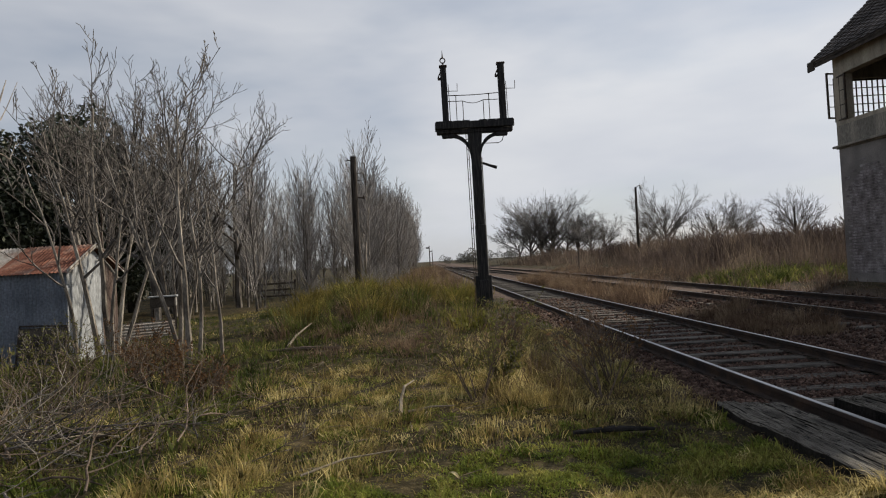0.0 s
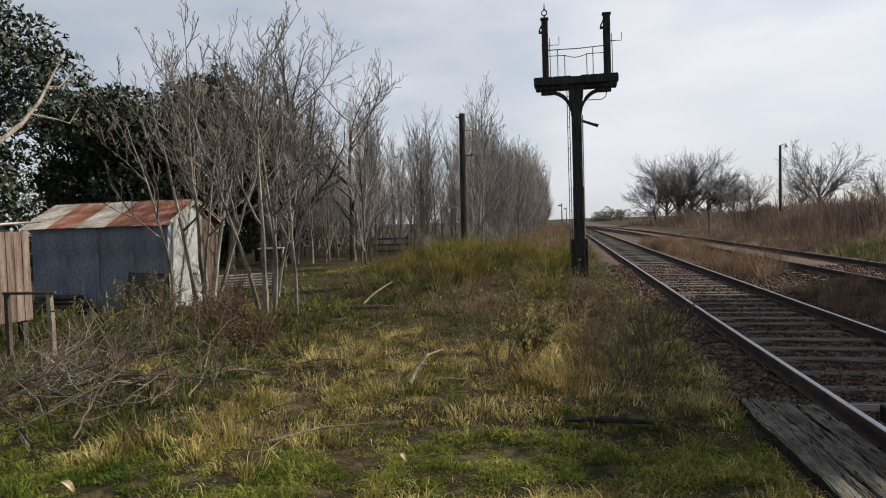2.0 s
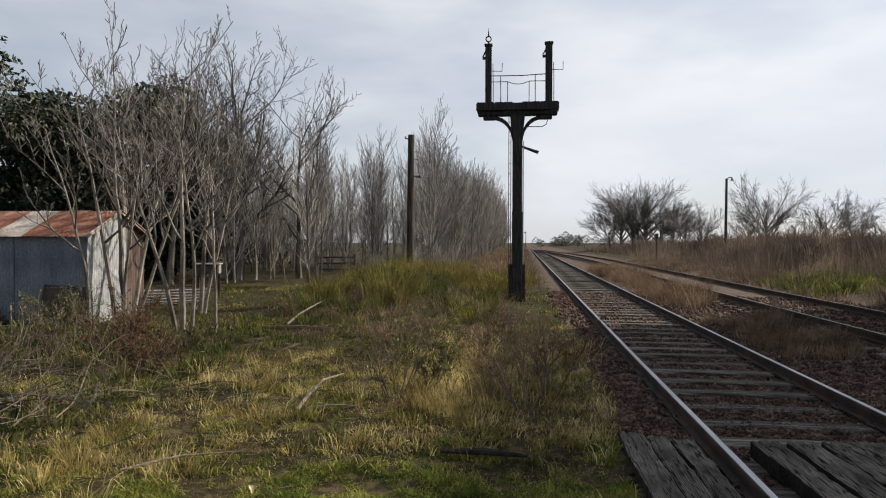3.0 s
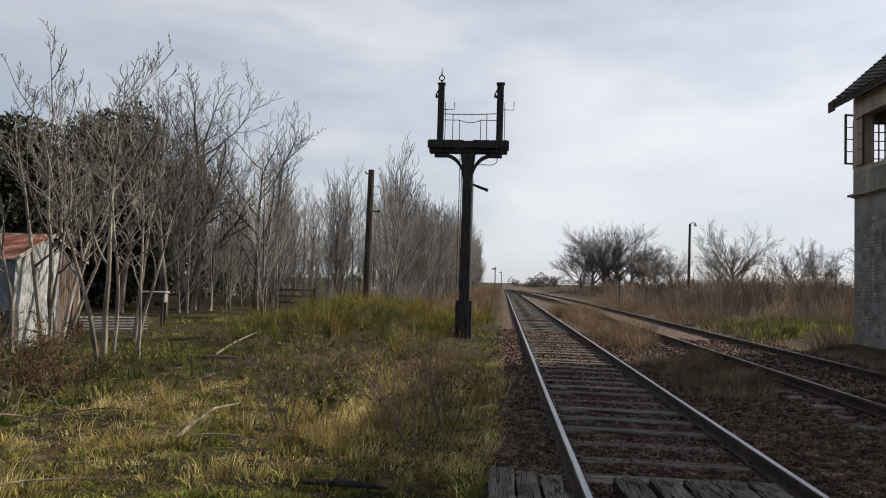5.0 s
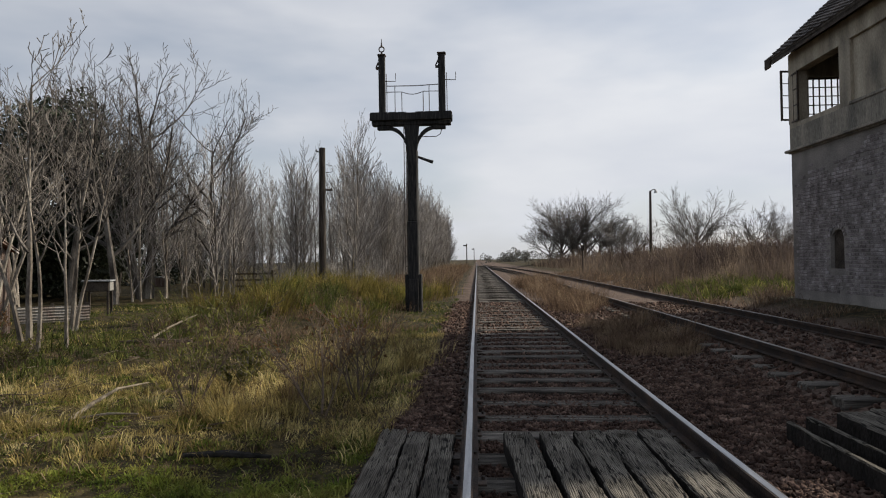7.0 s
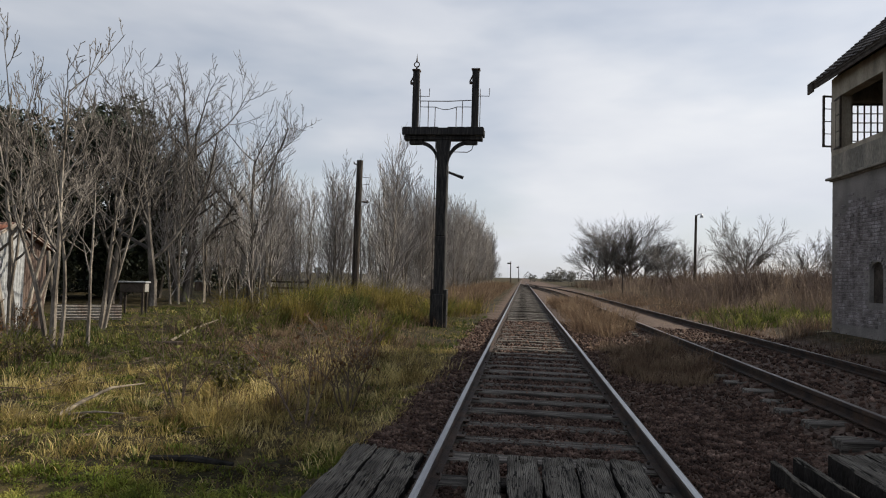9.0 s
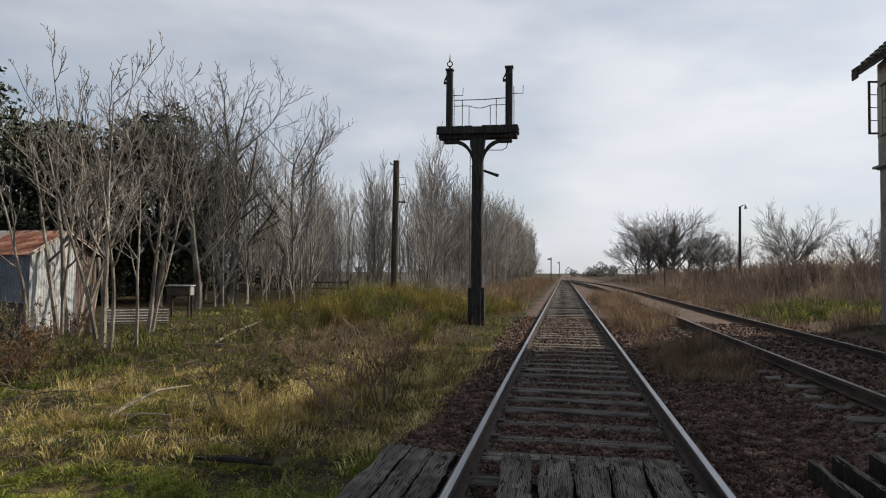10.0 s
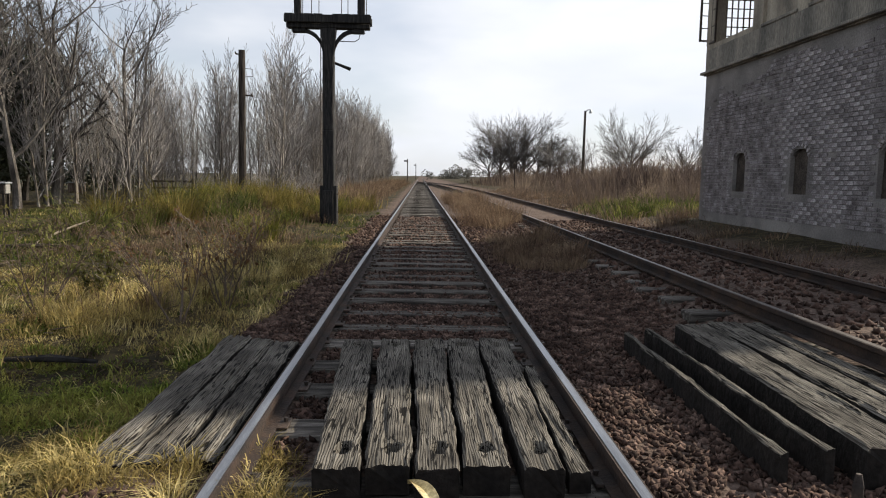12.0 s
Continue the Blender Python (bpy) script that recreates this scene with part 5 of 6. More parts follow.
for seed_, dens_, mat_, lab_ in ((125, 2600, M_GRASS_GREEN, "short dense green turf beside the crossing"), (126, 900, M_GRASS_OLIVE, "short olive turf beside the crossing")):
    blades("short_turf", seed_, *scatter(seed_, -8.5, -1.7, -4.4, -0.4, dens_, lambda x, y, q: edge_left(x, y) and q < 1.15 - smooth(-1.3, -0.4, y + 0.5 * nz(x, y, 1.3, 61.0))), (0.015, 0.05), (0.006, 0.012), 1.5, mat_, lab_)
blades("flattened_grass", 117, *scatter(9, -9.5, -1.7, -1.2, 7.0, 620, lambda x, y, q: edge_left(x, y) and q < (0.95 if worn(x, y) else 0.3)), (0.03, 0.10), (0.006, 0.014), 2.6, M_THATCH, "dark flattened dead grass and leaf litter")
blades("mown_weeds", 118, *scatter(10, -9.5, -1.7, -0.8, 9.0, 330, lambda x, y, q: edge_left(x, y) and nz(x, y, 1.6, 81.0) + 0.3 * nz(x, y, 5.0, 82.0) > 0.12), (0.03, 0.12), (0.010, 0.022), 1.2, M_GRASS_TUSS, "low dark green weeds in the worn grass")


def tussocks(name, seed, places, n, h, spread_, w, lean, material, label):
    r = np.random.default_rng(seed)
    X, Y, H, A = [], [], [], []
    for x, y, s in places:
        k = int(n * s)
        dx, dy = r.normal(size=k) * spread_ * s, r.normal(size=k) * spread_ * s
        X.append(x + dx)
        Y.append(y + dy)
        A.append(np.arctan2(dy, dx))
        H.append(np.full(k, h * s))
    return blades(name, seed, np.concatenate(X), np.concatenate(Y), (np.concatenate(H),), w, lean, material, label, heading=np.concatenate(A))


rg = random.Random(5)
tp = []
for _ in range(4000):
    x, y = rg.gauss(-5.0, 1.9), rg.gauss(13.2, 3.2)
    if -7.8 < x < -2.95 and 8.6 < y < 22 and all(math.hypot(x - q[0], y - q[1]) > 1.35 for q in tp):
        tp.append((x, y, rg.uniform(0.65, 1.35)))
tussocks("dead_grass", 109, [(x + rg.uniform(-0.6, 0.6), y + rg.uniform(-0.6, 0.6), s * 1.0) for x, y, s in tp + tp] + [(rg.uniform(-6.5, -2.2), rg.uniform(4.5, 10.5), rg.uniform(0.4, 0.9)) for _ in range(24)], 170, 0.28, 0.30, (0.007, 0.014), 1.1, M_WEED, "brown dead grass among the tussocks")
tussocks("tall_grass", 108, tp[0::4] + tp[1::4], 460, 0.46, 0.19, (0.009, 0.017), 1.15, M_GRASS_TUSS, "dark green grass tussocks on the mound")
tussocks("tall_grass", 110, tp[2::4], 540, 0.52, 0.18, (0.010, 0.018), 1.1, M_GRASS_YELLOW, "tall yellow-green grass tussocks on the mound")
tussocks("tall_grass", 124, tp[3::4], 520, 0.52, 0.20, (0.010, 0.018), 1.0, M_GRASS_OLIVE, "olive grass tussocks on the mound")
tp2 = [(rg.uniform(-9.5, -2.2), rg.uniform(15.5, 30), rg.uniform(0.6, 1.3)) for _ in range(110)]
tussocks("tall_grass", 111, tp2[:80], 120, 0.45, 0.22, (0.014, 0.030), 0.85, M_GRASS_OLIVE, "tall olive grass at the foot of the grove")
tp3 = [(rg.gauss(-5.9, 0.55), rg.gauss(-0.8, 0.5), rg.uniform(0.6, 1.0)) for _ in range(26)]
tp3 += [(rg.uniform(-7, -2.2), rg.uniform(-1.2, 3.0), rg.uniform(0.35, 0.75)) for _ in range(60)]
tp3 += [(rg.gauss(-3.3, 0.5), rg.gauss(1.2, 0.7), rg.uniform(0.6, 1.2)) for _ in range(40)]
tp3 += [(rg.gauss(-5.4, 1.4), rg.gauss(1.8, 1.2), rg.uniform(0.5, 1.0)) for _ in range(45)]
tussocks("straw_tufts", 112, tp3[::3] + tp3[1::3], 120, 0.19, 0.13, (0.005, 0.010), 1.1, M_GRASS_DRY, "upright straw-coloured tufts")
tp4 = [(rg.gauss(-2.7, 0.55), rg.uniform(0.8, 7.5), rg.uniform(0.4, 1.0)) for _ in range(70)]
tussocks("straw_tufts", 123, tp4[1::2], 120, 0.32, 0.18, (0.004, 0.009), 1.1, M_GRASS_DRY, "straw-coloured tufts beside the ballast")
tussocks("brown_weeds", 113, tp4[::3], 70, 0.38, 0.16, (0.004, 0.009), 0.8, M_WEED, "brown dry weeds beside the ballast")
tp5 = [(rg.uniform(1.35, 2.7), rg.uniform(4.2, 9.2), rg.uniform(0.35, 0.8)) for _ in range(110)]
tp5 += [(rg.uniform(1.45, 2.65), rg.uniform(12, 36), rg.uniform(0.7, 1.5)) for _ in range(150)]
tussocks("brown_weeds", 114, tp5, 110, 0.36, 0.17, (0.005, 0.012), 0.9, M_WEED, "brown dry weeds between the two tracks")
tp6 = [(rg.uniform(5.6, 9.5), rg.uniform(12.6, 19.5), rg.uniform(0.5, 1.1)) for _ in range(75)]
tussocks("green_weeds", 115, tp6, 120, 0.30, 0.24, (0.014, 0.030), 0.9, M_GRASS_TUSS, "bright green weeds beside the cabin")
ed = [(rg.uniform(5.25, 7.6), rg.uniform(11, 48), rg.uniform(0.35, 1.0)) for _ in range(240)]
ed += [(rg.uniform(5.2, 6.5), rg.uniform(1.5, 11), rg.uniform(0.2, 0.5)) for _ in range(60)]
tussocks("verge_grass", 121, ed, 70, 0.34, 0.28, (0.008, 0.016), 1.2, M_WEED, "brown grass verge beside the siding")
tussocks("verge_grass", 122, ed[::2], 60, 0.5, 0.30, (0.008, 0.016), 0.9, M_WEED_GREY, "dry stalks on the verge of the siding")
# far brush on the bank


def uneven(places):
    """Clumped growth: some spots tall, some nearly bare."""
    return [(x, y, s * min(1.25, 0.95 + 0.9 * nz(x, y, 0.16, 31.0))) for x, y, s in places if nz(x, y, 0.3, 17.0) > -0.22]


bx = [(rg.uniform(6.8, 14.5) + 0.03 * i * 0.3, rg.uniform(18.5, 42), rg.uniform(0.6, 1.2)) for i in range(420)]
tussocks("dry_brush", 116, uneven(bx), 70, 0.62, 0.36, (0.010, 0.022), 0.7, M_WEED_GREY, "head-high grey-brown dry brush on the bank")
bx = [(rg.uniform(7.5, 48), rg.uniform(40, 100), rg.uniform(0.7, 1.3)) for i in range(900)]
tussocks("dry_brush", 117, uneven(bx), 42, 1.0, 0.7, (0.02, 0.05), 0.7, M_WEED_GREY, "head-high grey-brown dry brush on the bank")
bx = [(-2.6 - abs(rg.gauss(0, 2.0)), rg.uniform(22, 120), rg.uniform(0.5, 1.1)) for i in range(500)]
tussocks("dry_brush", 118, bx, 45, 0.7, 0.45, (0.014, 0.035), 0.8, M_WEED, "brown dry growth along the edge of the grove")
bx = [(rg.uniform(10, 44), rg.uniform(20, 60), rg.uniform(0.7, 1.3)) for i in range(500)]
tussocks("dry_brush", 119, uneven(bx), 50, 0.95, 0.5, (0.014, 0.035), 0.7, M_WEED_GREY, "head-high grey-brown dry brush on the bank")
bx = [(rg.uniform(-15, -6.5), rg.uniform(-1.5, 8.5), rg.uniform(0.5, 1.0)) for i in range(150)]
bx = [b for b in bx if not (-15.6 < b[0] < -11.6 and b[1] > 6.6)]
# the dark tussock colour stands in for tree shade on these weeds
tussocks("yard_weeds", 120, bx, 90, 0.24, 0.26, (0.012, 0.028), 0.9, M_GRASS_TUSS, "rank green weeds in front of the sheds")

# ---- twiggy bushes ----
BUSH = dict(SAPLING, sides=(3, 3, 3), seg=(3, 3, 2, 2), wob=(0.16, 0.22, 0.25, 0.3), levels=3, kids=(5, 3, 0), start=(0.15, 0.2, 0), ang=(30, 35, 0), len=(0.5, 0.5, 0.5), tip=0.006)


def twig_bush(seed, n, h, label, material):
    rg = random.Random(seed)
    a = Geo()
    for i in range(n):
        ang, rr = rg.uniform(0, 6.28), rg.uniform(0, 0.55)
        branch(a, a, Vector((rr * math.cos(ang), rr * math.sin(ang), -0.05)), Vector((0.45 * math.cos(ang), 0.45 * math.sin(ang), 1)).normalized(), h * rg.uniform(0.6, 1.1), 0.016, 0, BUSH, rg)
    t = thing("dry_bush", Matrix(), label, "bush")
    part("twig_crown", a, material, t)
    return t


rg = random.Random(91)
bushA = twig_bush(1, 10, 1.6, "leafless brown bush in dry brush", M_BUSH)
bushB = twig_bush(2, 12, 1.3, "leafless brown bush in dry brush", M_BUSH)
for proto, n in ((bushA, 60), (bushB, 60)):
    pl = []
    while len(pl) < n:
        y = rg.uniform(19.5, 75) if rg.random() < 0.75 else rg.uniform(19.5, 35)
        x = rg.uniform(7.4, 12 + 0.42 * y)
        pl.append((x, y, rg.uniform(0, 360), rg.uniform(0.6, 1.15)))
    plant(proto, pl, "bushes on the bank")
bushC = twig_bush(3, 10, 1.5, "tangled leafless undergrowth at the edge of the grove", M_TWIG_GROVE)
plant(bushC, [(-6.4 - abs(rg.gauss(0, 2.2)), rg.uniform(23, 75), rg.uniform(0, 360), rg.uniform(0.7, 1.3)) for _ in range(42)], "undergrowth of the grove")

# ---- ballast stones ----


def stones(name, seed, xs, ys, size, label):
    r = np.random.default_rng(seed)
    n = len(xs)
    base = np.array([(1, 0, 0), (0, 1, 0), (-1, 0, 0), (0, -1, 0), (0, 0, 1), (0, 0, -1)], float)
    tri = np.array([(0, 1, 4), (1, 2, 4), (2, 3, 4), (3, 0, 4), (1, 0, 5), (2, 1, 5), (3, 2, 5), (0, 3, 5)])
    s = size * (0.5 + r.random((n, 1, 1)) * 0.9) * (0.6 + 0.6 * r.random((n, 1, 3)))
    V = base[None] * s + r.normal(size=(n, 6, 3)) * size * 0.30
    q = r.normal(size=(n, 4))
    q /= np.linalg.norm(q, axis=1)[:, None]
    w, x, y, z = q.T
    R = np.stack([1 - 2 * (y * y + z * z), 2 * (x * y - z * w), 2 * (x * z + y * w), 2 * (x * y + z * w), 1 - 2 * (x * x + z * z), 2 * (y * z - x * w), 2 * (x * z - y * w), 2 * (y * z + x * w), 1 - 2 * (x * x + y * y)], 1).reshape(-1, 3, 3)
    V = np.einsum("nij,nkj->nki", R, V)
    zs = np.array([ground_z(a, b) for a, b in zip(xs, ys)]) + size * 0.3
    V += np.stack([xs, ys, zs], 1)[:, None]
    F = (np.arange(n)[:, None, None] * 6 + tri[None]).reshape(-1, 3)
    return tagged(new(name, big_mesh(name, V.reshape(-1, 3), F, M_STONE)), label, "ballast", kind="stuff")


def stone_mask(x, y, q):
    if -2.7 < y < -0.2 and (-1.6 < x < -1.0 or -0.6 < x < 0.75):
        return False
    return abs(abs(x) - 0.873) > 0.09 and x > -1.56 + 0.3 * nz(x, y, 0.8, 3.0) and q < 0.85


stones("ballast", 133, *scatter(33, -2.0, 2.6, 2.6, 8.0, 420, stone_mask), 0.027, "coarse red-brown ballast stones between the rails")
stones("ballast", 130, *scatter(30, -1.8, 2.4, -3.4, 2.6, 1500, stone_mask), 0.022, "coarse red-brown ballast stones between the rails")
stones("ballast", 131, *scatter(31, -2.0, 2.8, 8.0, 18.0, 170, stone_mask), 0.036, "coarse red-brown ballast stones between the rails")
stones("ballast", 132, *scatter(32, 2.4, 5.6, -2.0, 14.0, 110, lambda x, y, q: min(abs(x - 2.95), abs(x - 4.69)) > 0.09), 0.034, "dark ballast stones of the siding")

# ---- crossing decks ----


def plank_geo(x0a, x1a, x0b, x1b, ya_, yb_, z0, z1, seed, knots=()):
    """A worn plank from its near end (ya) to its far end (yb), with split, wavy edges and bolt hollows."""
    g, n, m = Geo(), 60, 16
    for i in range(n + 1):
        t = i / n
        y = ya_ + (yb_ - ya_) * t
        a, b = x0a + (x0b - x0a) * t, x1a + (x1b - x1a) * t
        a += 0.016 * noise.noise((y * 2.5, seed * 3.3, 1.0)) + 0.010 * noise.noise((y * 11, seed * 2.3, 3.0))
        b += 0.016 * noise.noise((y * 2.5, seed * 3.3, 6.0)) + 0.010 * noise.noise((y * 11, seed * 2.3, 8.0))
        endw = 0.018 * noise.noise((seed * 1.7, i * 9.0, 2.0)) if i in (0, n) else 0
        for j in range(m + 1):
            s = j / m
            x = a + (b - a) * s
            yy = y + (0.03 * noise.noise((x * 14, seed * 2.0, 4.0)) if i in (0, n) else 0) + endw
            grain = 0.012 * noise.noise((x * 34 + 0.5 * math.sin(y * 2.2 + seed) + 1.5 * noise.noise((y, x * 4, seed)), y * 1.3, seed)) - 0.05 * max(0.0, noise.noise((x * 22 + 0.4 * math.sin(y * 3), y * 0.8, seed + 40.0)) - 0.3) / 0.7 - (0.012 if j in (0, m) else 0)
            z = z1 + grain
            for kx, ky in knots:
                dk = math.hypot((x - kx) * 1.0, (yy - ky) * 0.8)
                z -= 0.10 * max(0.0, min(1.0, 1.7 - dk / 0.026))
            g.v.append(Vector((x, yy, z)))
        g.v += [Vector((b, y + endw, z0)), Vector((a, y + endw, z0))]
    k = m + 3
    for i in range(n):
        for j in range(k):
            q = (j + 1) % k
            g.f.append((i * k + j, i * k + q, (i + 1) * k + q, (i + 1) * k + j))
    g.f += [tuple(range(k - 1, -1, -1)), tuple(n * k + j for j in range(k))]
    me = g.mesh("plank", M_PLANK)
    # all faces but the top get the colour with painted shade
    me.materials.append(M_PLANK_SHADE)
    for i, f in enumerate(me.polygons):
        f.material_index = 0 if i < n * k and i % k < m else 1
    return me


deck = thing("crossing_deck", Matrix(), "grey weathered crossing planks between the rails with bolt hollows", "crossing deck")
for i, (na, nb, fa_, fb) in enumerate(((-0.49, -0.29, -0.61, -0.39), (-0.265, -0.065, -0.33, -0.10), (-0.04, 0.145, -0.075, 0.155), (0.17, 0.37, 0.18, 0.40), (0.43, 0.61, 0.43, 0.66))):
    kn = [((na + nb) / 2 + 0.01, -2.38), ((fa_ + fb) / 2, -0.42)]
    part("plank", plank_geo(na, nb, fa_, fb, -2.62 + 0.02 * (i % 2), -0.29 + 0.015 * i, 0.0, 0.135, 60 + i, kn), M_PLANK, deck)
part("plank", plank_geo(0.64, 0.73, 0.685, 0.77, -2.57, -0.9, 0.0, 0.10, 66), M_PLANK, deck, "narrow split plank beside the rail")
deck = thing("crossing_deck", Matrix(), "worn grey planks sunk in grass outside the rail", "crossing deck")
for i, (na, nb, fa_, fb) in enumerate(((-1.56, -1.36, -1.59, -1.385), (-1.345, -1.17, -1.37, -1.19), (-1.155, -0.985, -1.175, -0.99))):
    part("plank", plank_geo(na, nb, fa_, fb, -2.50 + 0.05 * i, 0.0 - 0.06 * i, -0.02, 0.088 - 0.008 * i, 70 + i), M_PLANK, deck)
deck = thing("crossing_deck", Matrix(), "thick lifted timbers of the crossing between the two tracks", "crossing deck")
for i, (na, nb, fa_, fb, zt) in enumerate(((1.595, 1.635, 1.605, 1.64, 0.175), (1.82, 1.86, 1.805, 1.845, 0.185), (1.99, 2.29, 2.09, 2.37, 0.20), (2.33, 2.58, 2.41, 2.66, 0.205), (2.62, 2.80, 2.70, 2.86, 0.20))):
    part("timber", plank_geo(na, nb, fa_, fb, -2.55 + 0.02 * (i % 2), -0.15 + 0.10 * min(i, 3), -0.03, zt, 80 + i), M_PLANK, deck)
for x, y in ((1.75, -2.86), (1.98, -2.84)):
    st = thing("iron_spike", pose(x, y, 0.0), "rusty iron spike standing in ballast", "spike")
    part("shaft", Geo().tube([Vector((0, 0, -0.03)), Vector((0, 0, 0.17)), Vector((0, 0, 0.22))], [0.022, 0.022, 0.012], 8), M_IRON, st)

# ---- sticks, brush pile, litter ----


def stick(pts, rad, material, label, name="branch"):
    P = [Vector(p) for p in pts]
    base = P[0].copy()
    t = thing(name, Matrix.Translation(base), label, "branch")
    part("stem", Geo().tube([p - base for p in P], rad, 7), material, t)
    return t


stick([(-4.62, 0.60, 0.03), (-4.63, 0.98, 0.10), (-4.60, 1.42, 0.17), (-4.50, 1.90, 0.15)], [0.022, 0.02, 0.016, 0.008], M_STICK, "bleached crooked branch lying on grass")
stick([(-4.55, 0.66, 0.04), (-4.3, 0.70, 0.07), (-4.05, 0.78, 0.05)], [0.014, 0.012, 0.007], M_STICK, "thin bleached stick on grass")
stick([(-7.17, 7.44, 0.03), (-7.12, 8.1, 0.18), (-7.02, 8.6, 0.28), (-6.93, 9.05, 0.36)], [0.026, 0.024, 0.02, 0.01], M_STICK, "long pale fallen branch on grass")
stick([(-6.0, 6.6, 0.04), (-6.7, 6.75, 0.06), (-7.4, 6.7, 0.05)], [0.05, 0.045, 0.03], M_DEADWOOD, "dark fallen bough on grass")
stick([(-5.3, -1.3, 0.04), (-5.0, -1.0, 0.06), (-4.6, -0.8, 0.05)], [0.010, 0.009, 0.005], M_STICK, "thin straw-pale stick on grass")
stick([(-3.06, -0.47, 0.01), (-2.7, -0.50, 0.03), (-2.36, -0.55, 0.02)], [0.018, 0.030, 0.014], M_BLACKLOG, "charred black timber lying on grass", "log")
pile = thing("brush_pile", pose(-7.4, 0.1, 0.0), "heap of cut dry branches in the grass", "brush pile")
rg = random.Random(15)
spray, pale_spray = Geo(), Geo()
for i in range(84):
    a = Geo()
    ang = rg.gauss(0.6, 1.2)
    p = Vector((rg.gauss(-0.7, 1.25), rg.gauss(0.0, 1.0), rg.uniform(0.0, 0.12)))
    d = Vector((math.cos(ang), math.sin(ang), rg.uniform(0.0, 0.6)))
    branch(a, pale_spray if i % 3 == 0 else spray, p, d, rg.uniform(0.5, 1.5), rg.uniform(0.005, 0.013), 0, dict(SAPLING, levels=2, seg=(7, 4), wob=(0.34, 0.4), kids=(9, 0), start=(0.2, 0), ang=(58, 0), len=(0.42, 0.3), up=(-0.02, 0.03), tip=0.0025, sides=(6, 3)), rg)
    part("branch", a, M_STICK if i % 9 == 0 else (M_TWIG if i % 3 == 0 else M_DEADWOOD), pile)
tagged(part("twig_spray", spray, M_DEADWOOD, pile, "fine brown twigs"), kind="stuff")
tagged(part("twig_spray", pale_spray, M_TWIG, pile, "fine bleached twigs"), kind="stuff")
for i in range(4):
    a, b = Geo(), Geo()
    branch(a, b, Vector((-1.5 + 0.35 * i, -1.2 + 0.5 * i, 0.04 + 0.03 * i)), Vector((0.8, 0.75 - 0.3 * i, 0.16)), 1.5, 0.013, 0, dict(SAPLING, levels=2, seg=(8, 5), wob=(0.14, 0.25), kids=(12, 0), start=(0.2, 0), ang=(35, 0), len=(0.42, 0.3), up=(-0.01, 0.05), tip=0.003, sides=(6, 3)), rg)
    bough = part("bough", a, M_TWIG, pile, "bleached bough with bare twigs")
    tagged(part("twig_spray", b, M_TWIG, bough), kind="stuff")



def twig_litter(seed, n, material, label):
    """Short broken sticks lying loose in the grass."""
    r, g = random.Random(seed), Geo()
    while n:
        x, y = r.gauss(-5.2, 1.7), r.gauss(2.0, 2.4)
        if x > -2.3 or y < -1.3 or nz(x, y, 0.7, 55.0) < -0.1:
            continue
        n -= 1
        a, l = r.uniform(0, 6.28), r.uniform(0.08, 0.34)
        d = Vector((math.cos(a), math.sin(a), r.uniform(-0.05, 0.22)))
        p = Vector((x, y, ground_z(x, y) + r.uniform(0.01, 0.06)))
        w = r.uniform(0.0025, 0.006)
        g.tube([p, p + d * l * 0.5 + Vector((r.uniform(-1, 1), r.uniform(-1, 1), 0)) * 0.05 * l, p + d * l], [w, w * 0.8, w * 0.4], 4)
    tagged(new("twig_litter", g.mesh("twig_litter", material)), label, "twigs", kind="stuff")


twig_litter(301, 420, M_DEADWOOD, "dark broken twigs scattered over the grass")
twig_litter(302, 110, M_STICK, "bleached broken twigs scattered over the grass")


def shrub(x, y, h, n, label, bark, leaf, nleaf, seed):
    rg = random.Random(seed)
    t = thing("shrub", pose(x, y, ground_z(x, y)), label, "shrub")
    a, b = Geo(), Geo()
    for i in range(n):
        ang = rg.uniform(0, 6.28)
        branch(a, b, Vector((0.05 * math.cos(ang), 0.05 * math.sin(ang), -0.03)), Vector((0.5 * math.cos(ang), 0.5 * math.sin(ang), 1)).normalized(), h * rg.uniform(0.7, 1.1), 0.010, 0, dict(SAPLING, seg=(5, 4, 3, 2), levels=3, kids=(6, 3, 0), start=(0.25, 0.25, 0), ang=(34, 36, 0), len=(0.5, 0.5, 0), up=(0.02, 0.05, 0.05, 0), tip=0.0035), rg)
    part("stem", a, bark, t)
    part("crown", b, bark, t)
    if nleaf:
        r = np.random.default_rng(seed)
        src = np.array([tuple(v) for v in b.v])
        P = src[r.integers(0, len(src), nleaf)] + r.normal(size=(nleaf, 3)) * 0.02
        u, w = r.normal(size=(nleaf, 3)) * 0.015, r.normal(size=(nleaf, 3)) * 0.009
        V = np.stack([P - u, P + w, P + u, P - w], 1).reshape(-1, 3)
        part("foliage", big_mesh("foliage", V, np.arange(4 * nleaf).reshape(-1, 4), leaf), None, t)
    return t


shrub(-3.76, 1.3, 1.05, 6, "sparse shrub with small withered olive leaves", M_DEADWOOD, M_LEAF_OLIVE, 900, 1)
shrub(-3.45, 1.9, 0.6, 4, "sparse shrub with small withered olive leaves", M_BARK_DARK, M_LEAF_OLIVE, 700, 2)
shrub(-2.38, 1.15, 1.0, 6, "reddish leafless shrub beside the ballast", M_DEADWOOD, M_LEAF_RED, 160, 3)
shrub(-2.08, 1.75, 0.95, 6, "reddish leafless shrub beside the ballast", M_DEADWOOD, M_LEAF_RED, 160, 4)
shrub(-2.9, 5.6, 0.7, 9, "dry brown shrub beside the ballast", M_DEADWOOD, M_LEAF_RED, 160, 5)
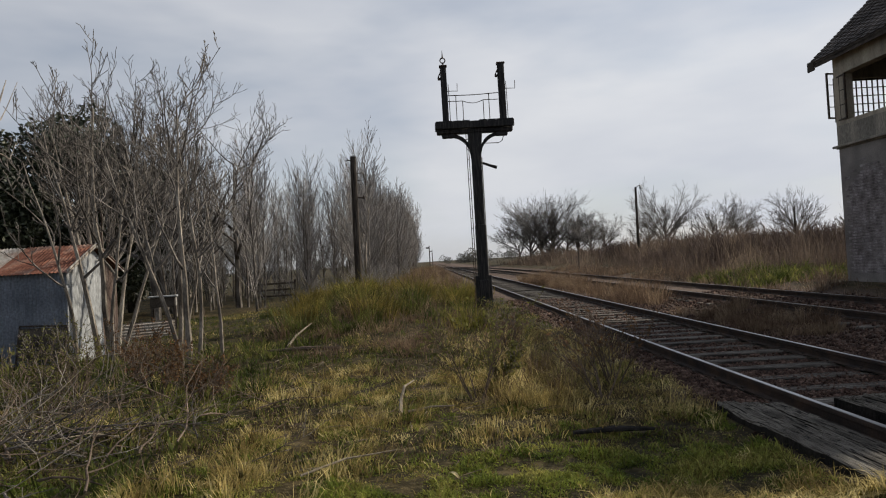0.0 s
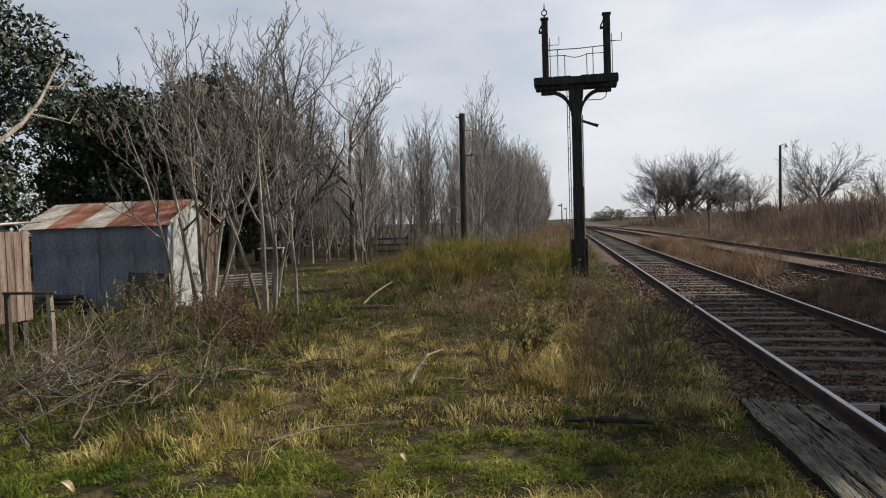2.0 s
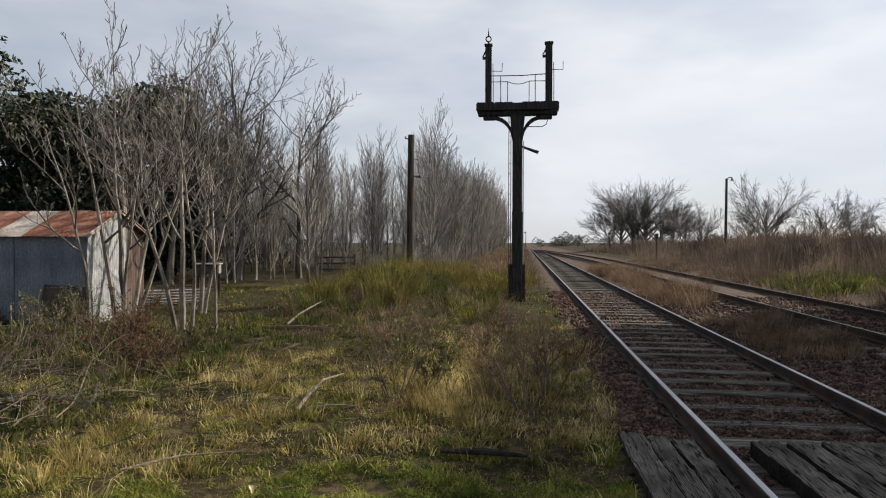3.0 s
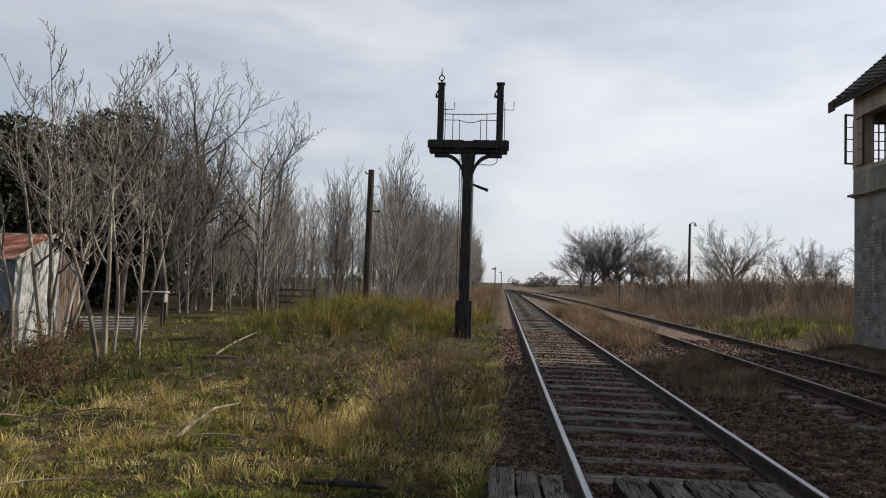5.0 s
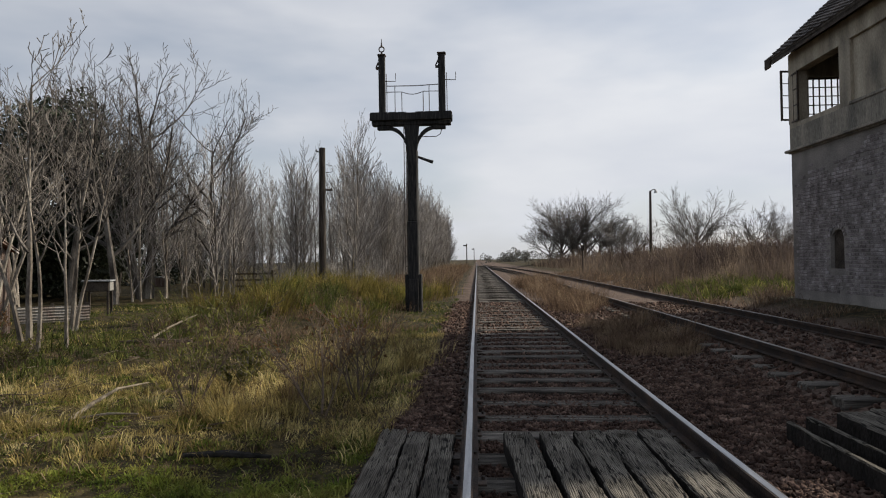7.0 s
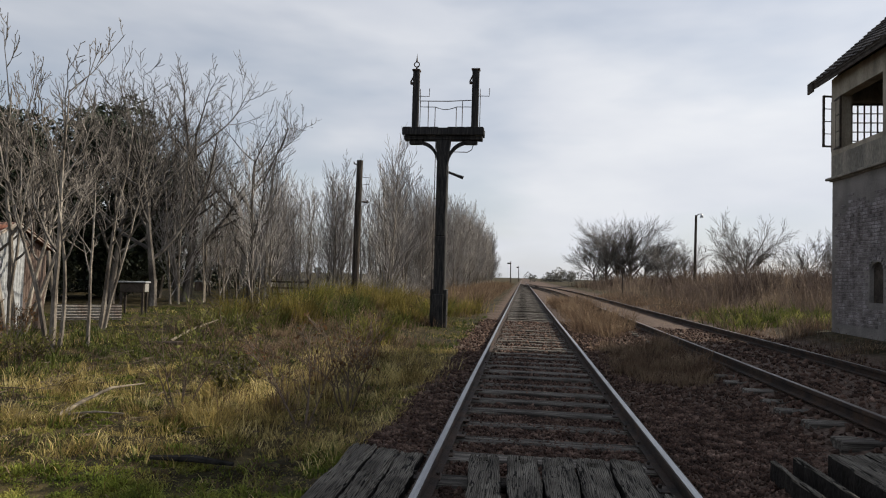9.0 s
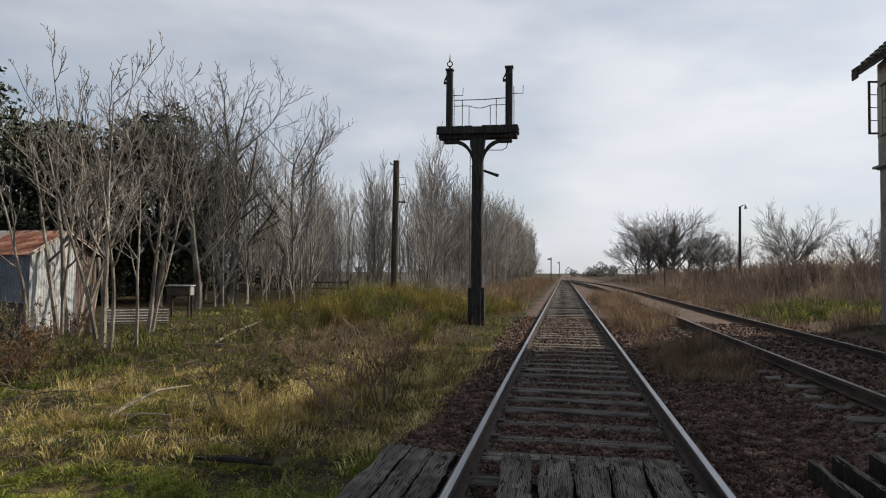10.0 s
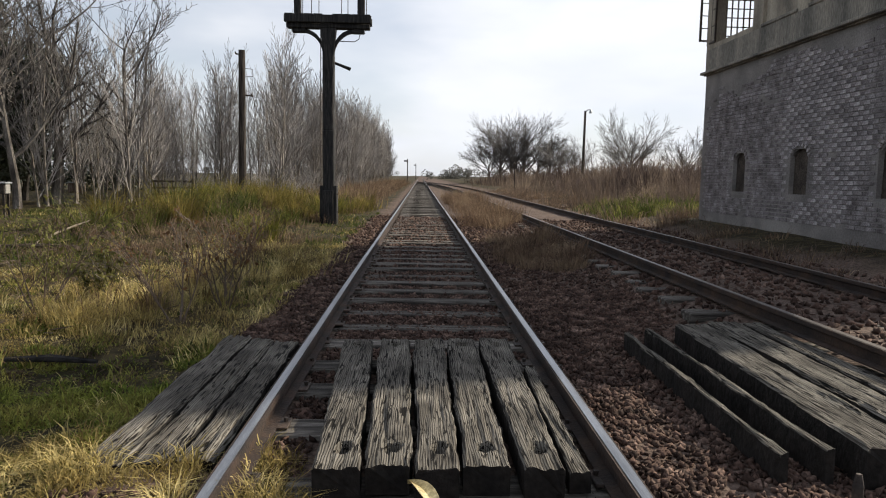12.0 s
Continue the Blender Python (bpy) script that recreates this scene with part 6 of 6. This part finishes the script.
shrub(-10.6, 5.0, 0.9, 6, "weedy shrub with yellowing leaves by the shed", M_TWIG, M_LEAF_OLIVE, 500, 6)
shrub(-9.6, 6.2, 0.8, 6, "weedy shrub with reddish leaves by the saplings", M_TWIG, M_LEAF_RED, 500, 7)
shrub(-11.0, 6.3, 0.9, 6, "weedy shrub with yellowing leaves by the shed", M_TWIG, M_LEAF_OLIVE, 500, 8)


for i_, (bx_, by_, bh_) in enumerate(((-8.9, 1.7, 0.75), (-8.0, 2.9, 0.7), (-9.4, 3.5, 0.8), (-7.2, 2.3, 0.55), (-10.1, 0.7, 0.7), (-8.8, 4.4, 0.65), (-7.6, 4.0, 0.5))):
    shrub(bx_, by_, bh_, 12, "tangled bramble with reddish-brown leaves in the yard", M_DEADWOOD, M_LEAF_RED if i_ % 2 else M_LEAF_OLIVE, 650, 20 + i_)


def husk(x, y, z, turn, s, label):
    t = thing("dry_husk", pose(x, y, z, 0, 0, turn), label, "leaf litter")
    g, n = Geo(), 10
    for i in range(n + 1):
        u = i / n
        w = 0.035 * s * math.sin(math.pi * min(1, u * 0.9 + 0.1))
        for sx in (-1, 0, 1):
            g.v.append(Vector((sx * w, 0.34 * s * u, 0.02 + 0.05 * s * math.sin(3.0 * u) + (0.016 * s if sx else 0))))
    for i in range(n):
        for j in range(2):
            o = 3 * i + j
            g.f.append((o, o + 1, o + 4, o + 3))
    k = len(g.v)
    g.v += [v + Vector((0, 0, -0.003)) for v in g.v]
    g.f += [tuple(k + i for i in reversed(f)) for f in g.f[:]]
    part("blade", g, M_HUSK, t)


husk(0.06, -2.95, 0.05, 24, 1.0, "curled yellow dry leaf among the ballast")
husk(-6.06, -2.45, 0.05, 60, 0.7, "pale curled dry leaf on grass")
husk(-4.12, -1.73, 0.05, 30, 0.45, "small pale dry leaf on grass")

# ---- far fence on the bank ----
fence = thing("concrete_fence", Matrix(), "row of cranked concrete fence posts along the bank", "fence")
for i in range(14):
    x, y = 21.0 + i * 2.6, 66.0 - i * 2.2
    g = Geo().tube([Vector((x, y, ground_z(x, y) - 0.1)), Vector((x, y, ground_z(x, y) + 1.9)), Vector((x - 0.38, y - 0.1, ground_z(x, y) + 2.25))], [0.08, 0.07, 0.06], 6)
    part("post", g, M_CONCRETE, fence)
mp_ = thing("marker_post", pose(6.33, 40.9, ground_z(6.33, 40.9)), "small dark marker post beside the siding", "marker post")
part("post", Geo().tube([Vector((0, 0, -0.1)), Vector((0, 0, 1.75))], [0.05, 0.045], 6), M_IRON, mp_)
part("plate", Geo().box((-0.12, -0.02, 1.6), (0.12, 0.02, 1.95), 0.01), M_IRON, mp_)
for x, y, h in ((-3.4, 170.0, 5.6), (-1.9, 260.0, 6.0)):
    fs = thing("far_signal", pose(x, y, 0.0), "distant slim railway signal mast", "railway signal")
    part("mast", Geo().tube([Vector((0, 0, -0.1)), Vector((0, 0, h))], [0.16, 0.12], 6), M_IRON, fs)
    part("arm", Geo().box((-0.9, -0.05, h - 0.7), (0.1, 0.05, h - 0.35)), M_IRON, fs)

# ---- woods on the horizon ----


def far_woods(seed, places, material, label):
    rg = random.Random(seed)
    blobs = []
    for x, y, h in places:
        for _ in range(4):
            r = h * rg.uniform(0.28, 0.5)
            blobs.append((x + rg.uniform(-h, h), y + rg.uniform(-2, 2), max(r * 0.7, h * rg.uniform(0.25, 0.7)), r))
    ob = new("far_woods", leaf_cloud("far_woods", seed, blobs, 42000, 0.26, material))
    return tagged(ob, label, "woods", kind="stuff")


rg = random.Random(55)
far_woods(201, [(x, 300 + rg.uniform(-30, 60), rg.uniform(3.5, 6.5)) for x in range(12, 230, 7)] + [(x, 330 + rg.uniform(-20, 40), rg.uniform(4, 7)) for x in range(-160, -14, 8)] + [(5.0 + 2.5 * i, 235.0, 3.6) for i in range(5)], M_WOODS_HAZED, "belt of distant woods on the horizon, greyed in colour for haze")
